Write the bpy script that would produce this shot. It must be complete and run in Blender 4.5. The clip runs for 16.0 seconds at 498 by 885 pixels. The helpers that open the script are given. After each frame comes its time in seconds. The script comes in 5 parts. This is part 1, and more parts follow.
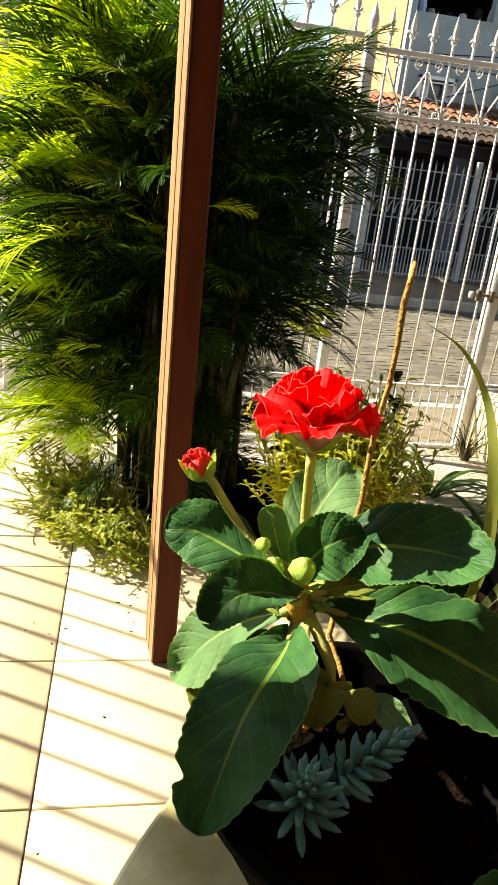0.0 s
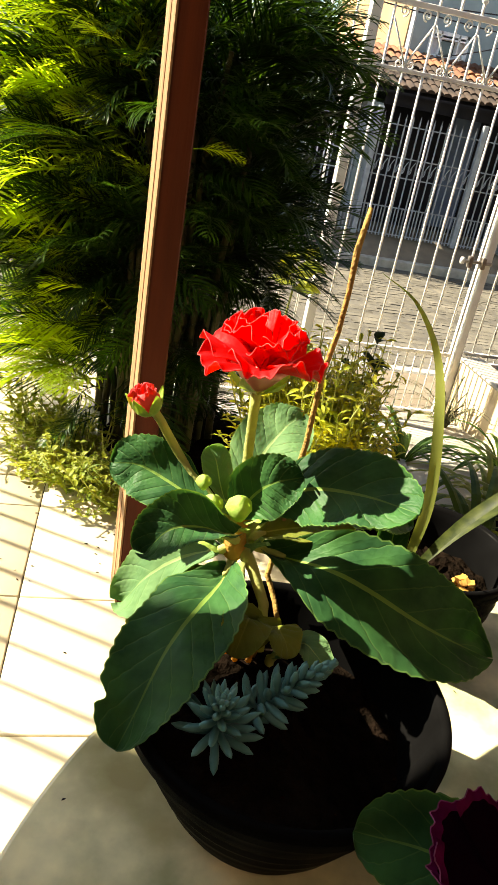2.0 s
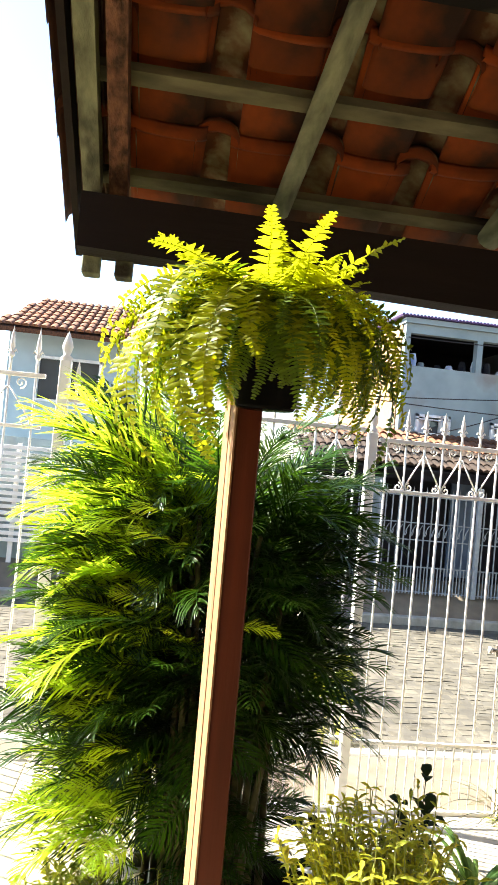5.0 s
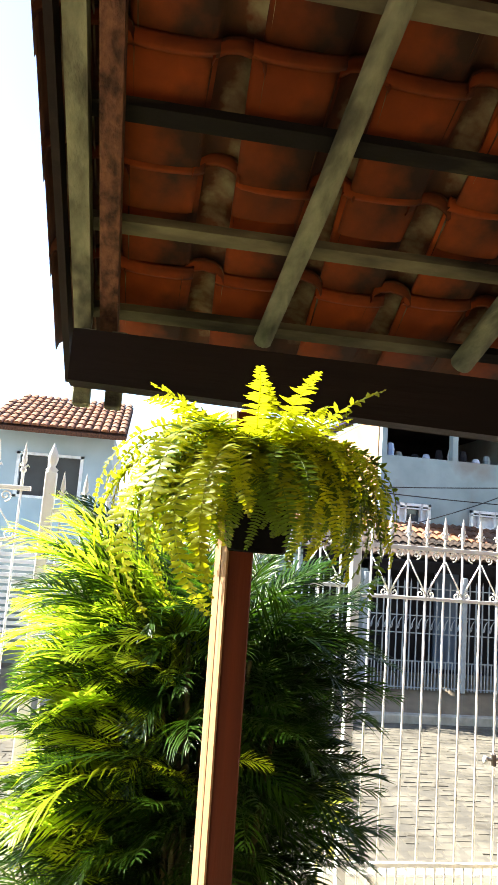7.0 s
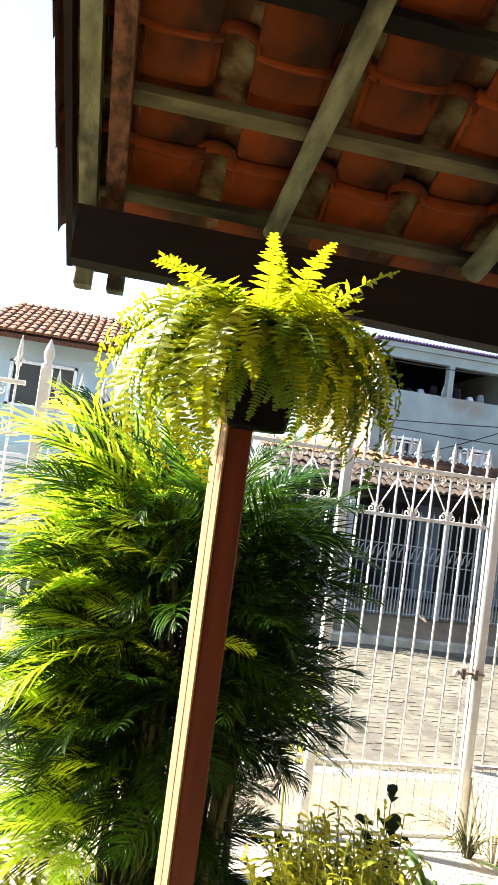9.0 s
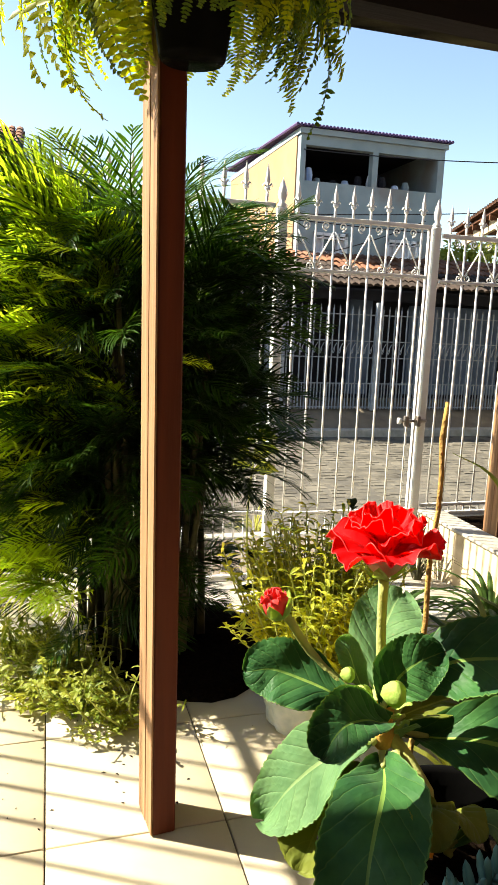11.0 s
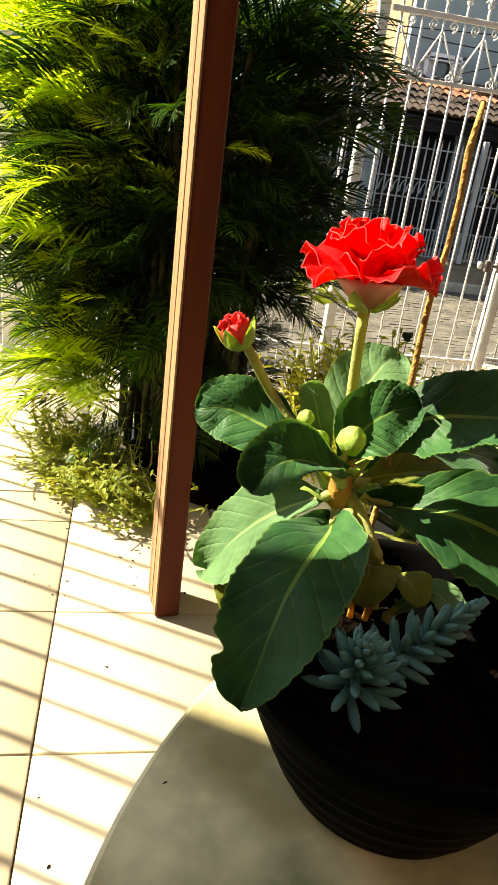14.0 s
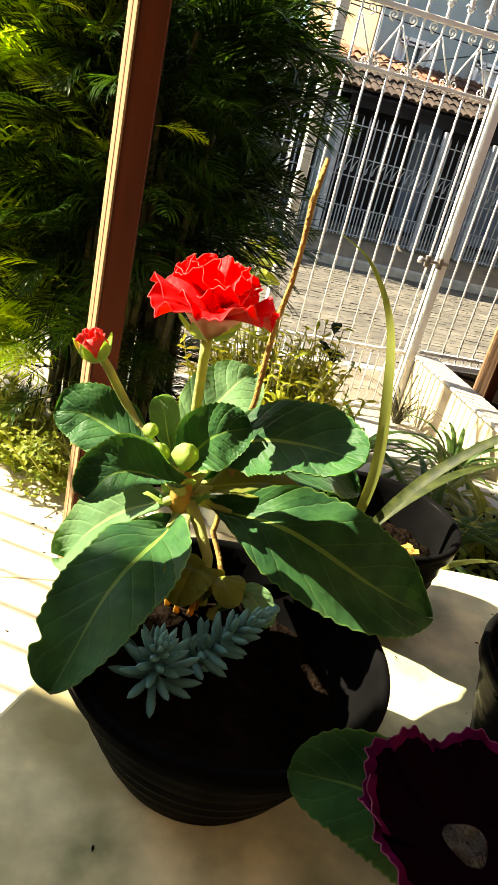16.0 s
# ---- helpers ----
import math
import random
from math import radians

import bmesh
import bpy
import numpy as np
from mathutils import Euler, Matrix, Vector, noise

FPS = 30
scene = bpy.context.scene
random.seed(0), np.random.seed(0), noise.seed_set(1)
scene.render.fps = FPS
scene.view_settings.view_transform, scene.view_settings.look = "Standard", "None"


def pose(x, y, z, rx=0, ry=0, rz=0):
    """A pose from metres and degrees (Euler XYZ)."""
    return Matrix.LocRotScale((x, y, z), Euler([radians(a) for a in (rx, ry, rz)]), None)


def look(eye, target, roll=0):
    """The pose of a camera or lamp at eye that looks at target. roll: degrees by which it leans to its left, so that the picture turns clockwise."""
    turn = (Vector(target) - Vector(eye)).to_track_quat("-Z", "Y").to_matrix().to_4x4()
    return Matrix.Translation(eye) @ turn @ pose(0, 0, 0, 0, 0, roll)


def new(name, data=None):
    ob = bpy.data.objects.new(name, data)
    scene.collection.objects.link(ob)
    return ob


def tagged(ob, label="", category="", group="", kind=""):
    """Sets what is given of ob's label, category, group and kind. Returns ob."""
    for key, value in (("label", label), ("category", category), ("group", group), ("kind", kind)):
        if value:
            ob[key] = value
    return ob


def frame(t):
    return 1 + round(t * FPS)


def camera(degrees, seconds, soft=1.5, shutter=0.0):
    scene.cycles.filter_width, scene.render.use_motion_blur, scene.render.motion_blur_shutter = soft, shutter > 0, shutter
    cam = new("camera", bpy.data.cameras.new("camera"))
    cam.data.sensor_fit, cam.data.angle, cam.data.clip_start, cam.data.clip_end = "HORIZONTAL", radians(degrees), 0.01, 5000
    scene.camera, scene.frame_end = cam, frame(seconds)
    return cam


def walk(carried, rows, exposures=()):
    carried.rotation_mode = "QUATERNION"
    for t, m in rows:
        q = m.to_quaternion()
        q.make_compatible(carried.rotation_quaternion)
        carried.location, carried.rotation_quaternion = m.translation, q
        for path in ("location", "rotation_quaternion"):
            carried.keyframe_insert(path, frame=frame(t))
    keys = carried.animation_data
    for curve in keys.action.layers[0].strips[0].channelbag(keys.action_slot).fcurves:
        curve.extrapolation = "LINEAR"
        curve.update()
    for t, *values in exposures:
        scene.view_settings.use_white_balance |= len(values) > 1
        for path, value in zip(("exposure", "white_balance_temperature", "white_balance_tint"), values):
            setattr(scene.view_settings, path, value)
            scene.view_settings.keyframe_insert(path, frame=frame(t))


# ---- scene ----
cam = camera(39.3, 16.0, soft=1.05)
PATH = [
    (0, (1.05, 0.76, 1.289), (1.404, 2.581, 0.54), 6.7),
    (0.5, (1.07, 0.756, 1.282), (1.404, 2.56, 0.487), 9.0),
    (1, (1.086, 0.745, 1.277), (1.527, 2.509, 0.445), 12.5),
    (1.5, (1.09, 0.736, 1.273), (1.563, 2.48, 0.416), 13.2),
    (2, (1.085, 0.743, 1.283), (1.486, 2.505, 0.427), 10.9),
    (2.5, (1.067, 0.742, 1.313), (1.42, 2.551, 0.537), 8.8),
    (3, (1.065, 0.742, 1.319), (1.361, 2.571, 0.565), 6.9),
    (3.5, (1.028, 0.718, 1.431), (1.349, 2.616, 0.887), 7.3),
    (4, (1.003, 0.713, 1.563), (1.267, 2.683, 1.339), 7.2),
    (4.2, (0.999, 0.707, 1.588), (1.226, 2.69, 1.456), 6.5),
    (6.3, (0.941, 0.676, 1.767), (1.255, 2.648, 1.876), 4.0),
    (6.5, (0.939, 0.671, 1.775), (1.263, 2.641, 1.893), 4.5),
    (7, (0.934, 0.642, 1.797), (1.214, 2.6, 2.092), 4.3),
    (7.5, (0.927, 0.643, 1.797), (1.187, 2.601, 2.111), 4.2),
    (8, (0.922, 0.65, 1.785), (1.182, 2.611, 2.077), 4.9),
    (8.5, (0.92, 0.668, 1.739), (1.247, 2.631, 1.932), 6.8),
    (9, (0.926, 0.671, 1.679), (1.253, 2.642, 1.779), 7.8),
    (9.5, (0.949, 0.702, 1.567), (1.338, 2.664, 1.536), 5.6),
    (9.7, (0.946, 0.719, 1.522), (1.353, 2.674, 1.4), 5.3),
    (11.8, (0.906, 0.756, 1.211), (1.501, 2.596, 0.701), 1.9),
    (12, (0.914, 0.769, 1.195), (1.509, 2.587, 0.612), 2.4),
    (12.5, (0.935, 0.78, 1.173), (1.566, 2.561, 0.519), 4.7),
    (13, (0.966, 0.778, 1.168), (1.567, 2.565, 0.502), 6.3),
    (13.5, (0.999, 0.775, 1.166), (1.401, 2.592, 0.434), 6.4),
    (14, (1.028, 0.776, 1.176), (1.397, 2.578, 0.392), 8.0),
    (14.5, (1.063, 0.762, 1.201), (1.482, 2.546, 0.4), 8.0),
    (15, (1.079, 0.742, 1.236), (1.565, 2.537, 0.499), 9.0),
    (15.5, (1.089, 0.738, 1.246), (1.552, 2.51, 0.441), 11.0),
    (16, (1.097, 0.729, 1.246), (1.621, 2.468, 0.408), 14.4),
]
walk(cam, [(t, look(eye, target, roll)) for t, eye, target, roll in PATH],
     [(0.0, 1.95, 7600, 7), (1.0, 2.2, 7600, 7), (2.5, 2.2, 7600, 7), (3.5, 2.25, 7400, 7), (4.2, 2.5, 6600, 8), (6.3, 2.82, 6500, 8), (9.0, 2.82, 6500, 8), (9.7, 2.55, 6500, 8), (12.0, 1.85, 7400, 7), (14.5, 2.2, 7600, 8), (16.0, 2.45, 7600, 8)])

import collections

# ---------- world, sun ----------
SUN_FROM = Vector((-0.89, 0.46, 0.79)).normalized()
world = bpy.data.worlds.new("sky")
scene.world = world
world.use_nodes = True
wn = world.node_tree.nodes
sky = wn.new("ShaderNodeTexSky")
sky.sky_type, sky.sun_disc = "NISHITA", False
sky.sun_elevation = math.asin(SUN_FROM.z)
sky.sun_rotation = math.atan2(SUN_FROM.x, SUN_FROM.y)
sky.air_density, sky.dust_density, sky.ozone_density = 1.0, 0.6, 1.5
world.node_tree.links.new(sky.outputs[0], wn["Background"].inputs[0])
wn["Background"].inputs[1].default_value = 0.072
sun = new("sun", bpy.data.lights.new("sun", "SUN"))
sun.data.energy, sun.data.angle, sun.data.color = 5.0, radians(0.55), (1.0, 0.93, 0.82)
sun.matrix_world = look(SUN_FROM * 30, (0, 0, 0))


# ---------- materials ----------
def mat(name, a, b=None, rough=0.6, scale=8.0, detail=6.0, bump=0.0, bump_scale=None, metal=0.0, through_light=0.0,
        fine=0.0, spec=0.2, vary=0.0, coat=0.0, stretch=(1, 1, 1), dirt=None, dirt_scale=2.5, dirt_at=0.55):
    """A surface: two colours mixed by noise, finer grain, blotches of dirt, relief, and light that passes through."""
    m = bpy.data.materials.new(name)
    m.use_nodes = True
    n, l = m.node_tree.nodes, m.node_tree.links
    p, out = n["Principled BSDF"], n["Material Output"]
    b = b or tuple(c * 0.75 for c in a)
    tc, mp = n.new("ShaderNodeTexCoord"), n.new("ShaderNodeMapping")
    mp.inputs["Scale"].default_value = stretch
    l.new(tc.outputs["Object"], mp.inputs[0])
    nz = n.new("ShaderNodeTexNoise")
    nz.inputs["Scale"].default_value, nz.inputs["Detail"].default_value = scale, detail
    l.new(mp.outputs[0], nz.inputs["Vector"])
    ramp = n.new("ShaderNodeValToRGB")
    ramp.color_ramp.elements[0].position, ramp.color_ramp.elements[1].position = 0.32, 0.68
    ramp.color_ramp.elements[0].color, ramp.color_ramp.elements[1].color = (*b, 1), (*a, 1)
    l.new(nz.outputs[0], ramp.inputs[0])
    col = ramp.outputs[0]
    if dirt:
        dz = n.new("ShaderNodeTexNoise")
        dz.inputs["Scale"].default_value, dz.inputs["Detail"].default_value = dirt_scale, 8
        l.new(mp.outputs[0], dz.inputs["Vector"])
        dr = n.new("ShaderNodeMapRange")
        dr.inputs[1].default_value, dr.inputs[2].default_value = dirt_at, dirt_at + 0.15
        l.new(dz.outputs[0], dr.inputs[0])
        mx = n.new("ShaderNodeMix")
        mx.data_type = "RGBA"
        l.new(dr.outputs[0], mx.inputs[0])
        l.new(col, mx.inputs[6])
        mx.inputs[7].default_value = (*dirt, 1)
        col = mx.outputs[2]
    if vary:
        oi, hs, mr = n.new("ShaderNodeObjectInfo"), n.new("ShaderNodeHueSaturation"), n.new("ShaderNodeMapRange")
        mr.inputs[3].default_value, mr.inputs[4].default_value = 1 - vary, 1 + vary
        l.new(oi.outputs["Random"], mr.inputs[0])
        l.new(mr.outputs[0], hs.inputs["Value"])
        l.new(col, hs.inputs["Color"])
        col = hs.outputs[0]
    l.new(col, p.inputs["Base Color"])
    p.inputs["Roughness"].default_value, p.inputs["Metallic"].default_value = rough, metal
    p.inputs["Specular IOR Level"].default_value = spec
    p.inputs["Coat Weight"].default_value = coat
    if spec < 0.1:
        p.inputs["IOR"].default_value = 1.12
    if bump:
        bz, bp = n.new("ShaderNodeTexNoise"), n.new("ShaderNodeBump")
        bz.inputs["Scale"].default_value, bz.inputs["Detail"].default_value = bump_scale or scale * 4, 8
        l.new(mp.outputs[0], bz.inputs["Vector"])
        bp.inputs["Strength"].default_value, bp.inputs["Distance"].default_value = bump, 0.01
        l.new(bz.outputs[0], bp.inputs["Height"])
        l.new(bp.outputs[0], p.inputs["Normal"])
    if through_light:
        tr, ms = n.new("ShaderNodeBsdfTranslucent"), n.new("ShaderNodeMixShader")
        tint = n.new("ShaderNodeMix")
        tint.data_type, tint.blend_type = "RGBA", "MULTIPLY"
        tint.inputs[0].default_value = 1.0
        l.new(col, tint.inputs[6])
        tint.inputs[7].default_value = (2.3, 2.2, 0.9, 1)
        l.new(tint.outputs[2], tr.inputs[0])
        ms.inputs[0].default_value = through_light
        l.new(p.outputs[0], ms.inputs[1])
        l.new(tr.outputs[0], ms.inputs[2])
        l.new(ms.outputs[0], out.inputs[0])
    return m


def leaf_mat(name, green, dark, vein, ribs=7.0, through_light=0.3, rough=0.5, relief=0.5):
    """A broad leaf with a pale midrib and side ribs, by its own u (along) and v (across)."""
    m = mat(name, green, dark, rough=rough, scale=30, through_light=through_light, spec=0.11)
    n, l = m.node_tree.nodes, m.node_tree.links
    p = n["Principled BSDF"]
    uv, sx = n.new("ShaderNodeUVMap"), n.new("ShaderNodeSeparateXYZ")
    l.new(uv.outputs[0], sx.inputs[0])

    def calc(op, a, b=0.0):
        c = n.new("ShaderNodeMath")
        c.operation = op
        for k, v in enumerate((a, b)):
            if isinstance(v, (int, float)):
                c.inputs[k].default_value = v
            else:
                l.new(v, c.inputs[k])
        return c.outputs[0]
    across = calc("ABSOLUTE", calc("SUBTRACT", sx.outputs[1], 0.5))
    mid = calc("MULTIPLY", calc("LESS_THAN", across, calc("SUBTRACT", 0.032, calc("MULTIPLY", sx.outputs[0], 0.024))), calc("SUBTRACT", 0.85, calc("MULTIPLY", sx.outputs[0], 0.72)))
    slant = calc("MULTIPLY", calc("SUBTRACT", sx.outputs[0], calc("MULTIPLY", across, 0.55)), ribs)
    near = calc("ABSOLUTE", calc("SUBTRACT", calc("FRACT", slant), 0.5))
    side = calc("MAXIMUM", calc("MULTIPLY", calc("LESS_THAN", near, 0.03), 0.09), calc("MULTIPLY", calc("GREATER_THAN", across, 0.485), 0.22))
    veins = calc("MAXIMUM", mid, side)
    mx = n.new("ShaderNodeMix")
    mx.data_type = "RGBA"
    l.new(veins, mx.inputs[0])
    old = p.inputs["Base Color"].links[0].from_socket
    l.new(old, mx.inputs[6])
    mx.inputs[7].default_value = (*vein, 1)
    l.new(mx.outputs[2], p.inputs["Base Color"])
    for node in n:
        if node.type == "MIX" and node.blend_type == "MULTIPLY":
            l.new(mx.outputs[2], node.inputs[6])
    vo, bp = n.new("ShaderNodeTexVoronoi"), n.new("ShaderNodeBump")
    vo.inputs["Scale"].default_value = 19
    vo.feature = "SMOOTH_F1"
    l.new(uv.outputs[0], vo.inputs["Vector"])
    pillow = calc("MULTIPLY", calc("SQRT", calc("MULTIPLY", near, 2.0)), calc("MULTIPLY", calc("MINIMUM", calc("MULTIPLY", across, 5.0), 1.0), 1.1))
    hgt = calc("SUBTRACT", calc("ADD", calc("MULTIPLY", vo.outputs[0], -0.35), pillow), calc("MULTIPLY", mid, 0.6))
    l.new(hgt, bp.inputs["Height"])
    bp.inputs["Strength"].default_value, bp.inputs["Distance"].default_value = relief, 0.0028
    p.inputs["Sheen Weight"].default_value, p.inputs["Sheen Roughness"].default_value = 0.10, 0.4
    p.inputs["Sheen Tint"].default_value = (0.75, 0.95, 0.8, 1)
    l.new(bp.outputs[0], p.inputs["Normal"])
    return m


M = {
    "tile": mat("glazed_floor_tile", (0.52, 0.455, 0.325), (0.46, 0.40, 0.28), rough=0.42, spec=0.4, scale=5, bump=0.04, bump_scale=60, vary=0.03, dirt=(0.55, 0.45, 0.30), dirt_scale=9, dirt_at=0.62),
    "grout": mat("dark_grout", (0.10, 0.085, 0.06), rough=0.95, scale=40, bump=0.3),
    "soil": mat("dark_soil", (0.010, 0.0065, 0.0045), (0.004, 0.003, 0.002), rough=1.0, scale=60, bump=1.0, bump_scale=120, spec=0.02),
    "earth": mat("trodden_earth", (0.16, 0.12, 0.07), (0.07, 0.05, 0.03), rough=1.0, scale=9, bump=0.8, bump_scale=40),
    "concrete": mat("pale_concrete", (0.40, 0.37, 0.31), (0.30, 0.28, 0.235), rough=0.9, scale=6, bump=0.3, bump_scale=60, dirt=(0.25, 0.22, 0.16)),
    "pavement": mat("tan_pavement", (0.19, 0.155, 0.11), (0.14, 0.115, 0.085), rough=0.95, scale=5, bump=0.4, bump_scale=50, dirt=(0.2, 0.17, 0.13)),
    "asphalt": mat("worn_street", (0.12, 0.11, 0.09), (0.07, 0.065, 0.055), rough=0.95, scale=3.0, bump=0.6, bump_scale=25),
    "cobble": mat("street_stone", (0.165, 0.15, 0.12), (0.095, 0.088, 0.072), rough=0.95, spec=0.05, scale=3, bump=0.5, bump_scale=30, dirt=(0.055, 0.050, 0.042), dirt_scale=4.5, dirt_at=0.56),
    "kerb": mat("kerb_stone", (0.4, 0.38, 0.33), (0.25, 0.24, 0.2), rough=0.9, scale=8, bump=0.4),
    # paler wood that puts sunlight into the colour of the post's left side
    "post_lit": mat("sunlit_post_wood", (0.30, 0.175, 0.088), (0.17, 0.088, 0.042), rough=0.7, scale=30, bump=0.3, stretch=(1, 1, 0.05), dirt=(0.25, 0.11, 0.05), dirt_scale=18, dirt_at=0.6),
    "post": mat("redwood_varnish", (0.090, 0.018, 0.006), (0.048, 0.010, 0.004), rough=0.55, spec=0.12, scale=22, bump=0.25, bump_scale=60, stretch=(1, 1, 0.06), dirt=(0.30, 0.17, 0.09), dirt_scale=14, dirt_at=0.62),
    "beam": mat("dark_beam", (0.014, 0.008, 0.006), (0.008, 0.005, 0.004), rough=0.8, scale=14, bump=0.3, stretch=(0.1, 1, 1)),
    "oldwood": mat("weathered_grey_wood", (0.24, 0.245, 0.155), (0.08, 0.085, 0.055), rough=0.85, scale=22, bump=0.5, stretch=(1, 0.25, 1), dirt=(0.035, 0.032, 0.026), dirt_scale=9, dirt_at=0.54),
    "batten": mat("batten_wood", (0.17, 0.155, 0.09), (0.06, 0.054, 0.034), rough=0.9, scale=18, bump=0.4, stretch=(0.3, 1, 1), dirt=(0.008, 0.007, 0.006), dirt_scale=4, dirt_at=0.44),
    "brownwood": mat("brown_rafter", (0.17, 0.075, 0.04), (0.030, 0.013, 0.008), rough=0.8, scale=40, bump=0.6, stretch=(1, 0.5, 1)),
    "pan": mat("orange_clay", (0.24, 0.046, 0.006), (0.12, 0.022, 0.004), rough=0.85, scale=5, bump=0.25, vary=0.35, dirt=(0.022, 0.010, 0.006), dirt_scale=3, dirt_at=0.49),
    "cover": mat("stained_clay", (0.10, 0.030, 0.010), (0.022, 0.013, 0.008), rough=0.9, scale=9, bump=0.3, vary=0.4, dirt=(0.20, 0.18, 0.10), dirt_scale=8, dirt_at=0.53),
    "white": mat("white_gate_paint", (0.82, 0.81, 0.77), (0.74, 0.72, 0.67), rough=0.4, scale=20, bump=0.08, dirt=(0.5, 0.42, 0.33), dirt_scale=12, dirt_at=0.68),
    "steel": mat("bolt_steel", (0.3, 0.26, 0.22), rough=0.45, metal=0.7, scale=40),
    "pot": mat("black_plastic", (0.005, 0.005, 0.005), (0.003, 0.003, 0.003), rough=0.25, scale=20, bump=0.03, bump_scale=15, spec=0.06),
    "marble": mat("pale_terrazzo", (0.93, 0.87, 0.54), (0.30, 0.32, 0.17), rough=0.38, spec=0.35, scale=13, detail=9, bump=0.05, dirt=(0.36, 0.31, 0.14), dirt_scale=5, dirt_at=0.54),
    "gleaf": leaf_mat("gloxinia_leaf", (0.042, 0.130, 0.034), (0.017, 0.066, 0.022), (0.27, 0.42, 0.085), 7.5, 0.22, 0.5, 0.5),
    "gleaf_pale": leaf_mat("pale_gloxinia_leaf", (0.13, 0.24, 0.10), (0.08, 0.17, 0.07), (0.36, 0.48, 0.2), 7.5, 0.30, 0.6),
    "yleaf": leaf_mat("yellowing_leaf", (0.17, 0.19, 0.03), (0.11, 0.14, 0.022), (0.3, 0.32, 0.08), 6, 0.3, 0.5),
    "bud": mat("green_bud", (0.34, 0.46, 0.10), (0.22, 0.35, 0.07), rough=0.6, scale=60, through_light=0.2, bump=0.2),
    "stem": mat("pale_stem", (0.42, 0.45, 0.14), (0.34, 0.36, 0.12), rough=0.6, scale=60, through_light=0.15, bump=0.2, bump_scale=300),
    "drystalk": mat("dry_tan_stalk", (0.44, 0.28, 0.075), (0.24, 0.14, 0.04), rough=0.8, scale=60, bump=0.5, bump_scale=200),
    "stalk": mat("brown_stalk", (0.54, 0.33, 0.075), (0.36, 0.19, 0.045), rough=0.7, scale=50, bump=0.4, through_light=0.25),
    "petal": mat("red_petal", (0.78, 0.007, 0.011), (0.52, 0.003, 0.006), rough=0.5, through_light=0.26, scale=25, bump=0.2, bump_scale=120),
    "petal_edge": mat("pink_petal_edge", (0.80, 0.085, 0.08), (0.76, 0.02, 0.025), rough=0.6, scale=40),
    "bud_petal": mat("pinkish_bud_petal", (0.76, 0.10, 0.085), (0.62, 0.020, 0.022), rough=0.55, scale=60, through_light=0.15),
    "bell": mat("pale_pink_bell", (0.80, 0.30, 0.25), (0.78, 0.5, 0.36), rough=0.55, scale=30),
    "purple": mat("purple_petal", (0.006, 0.0005, 0.0025), (0.003, 0.0003, 0.0015), rough=0.8, scale=12, bump=0.2, spec=0.04),
    "purple_edge": mat("magenta_petal_edge", (0.085, 0.003, 0.03), (0.03, 0.001, 0.012), rough=0.7, scale=60, spec=0.05),
    "petal_edge_pale": mat("pale_magenta_rim", (0.22, 0.04, 0.12), (0.10, 0.008, 0.045), rough=0.6, scale=80),
    "throat": mat("pale_throat", (0.050, 0.042, 0.018), (0.012, 0.003, 0.006), rough=0.15, spec=0.6, scale=90, bump=0.8),
    "succ": mat("blue_succulent", (0.12, 0.28, 0.26), (0.07, 0.19, 0.185), rough=0.5, scale=40, bump=0.1),
    "strap_olive": mat("olive_strap_leaf", (0.048, 0.060, 0.014), (0.013, 0.022, 0.005), rough=0.5, scale=90, through_light=0.15, stretch=(0.3, 1, 1), spec=0.1),
    "strap": mat("strap_leaf", (0.23, 0.25, 0.06), (0.11, 0.15, 0.035), rough=0.45, scale=12, through_light=0.3, stretch=(1, 1, 0.2)),
    "strapdark": mat("dark_strap_leaf", (0.075, 0.125, 0.028), (0.028, 0.066, 0.016), rough=0.5, scale=12, through_light=0.25, spec=0.1),
    # one palm in two leaf colours: darkened for its shade, brightened for sun
    "palm": mat("shaded_areca_leaf", (0.026, 0.060, 0.006), (0.009, 0.028, 0.003), rough=0.3, spec=0.12, scale=3, through_light=0.32, vary=0.5),
    "palm_sunlit": mat("sunlit_areca_leaf", (0.32, 0.415, 0.04), (0.165, 0.255, 0.022), rough=0.34, spec=0.3, scale=3, through_light=0.70, vary=0.3),
    "cane": mat("palm_cane", (0.10, 0.095, 0.04), (0.03, 0.03, 0.013), rough=0.6, scale=20, bump=0.3),
    "fern": mat("sword_fern", (0.27, 0.285, 0.013), (0.16, 0.20, 0.008), rough=0.42, scale=6, through_light=0.58, vary=0.25),
    "fern_green": mat("green_sword_fern", (0.10, 0.15, 0.010), (0.05, 0.095, 0.007), rough=0.42, scale=6, through_light=0.42, vary=0.3),
    "bush": mat("yellow_green_leaf", (0.50, 0.46, 0.06), (0.19, 0.25, 0.03), rough=0.45, scale=14, through_light=0.45),
    "weed": mat("ground_weed", (0.30, 0.31, 0.05), (0.10, 0.15, 0.022), rough=0.5, scale=10, through_light=0.35),
    "darkleaf": mat("dark_leaf", (0.030, 0.045, 0.020), (0.018, 0.028, 0.012), rough=0.5, scale=10, through_light=0.15, spec=0.08),
    "grey": mat("grey_render", (0.28, 0.35, 0.37), (0.21, 0.27, 0.285), rough=0.95, scale=2.2, bump=0.25, bump_scale=20, dirt=(0.22, 0.22, 0.21), dirt_scale=1.2),
    "ochre": mat("ochre_render", (0.37, 0.23, 0.125), (0.30, 0.185, 0.10), rough=0.95, scale=2, bump=0.3, bump_scale=20),
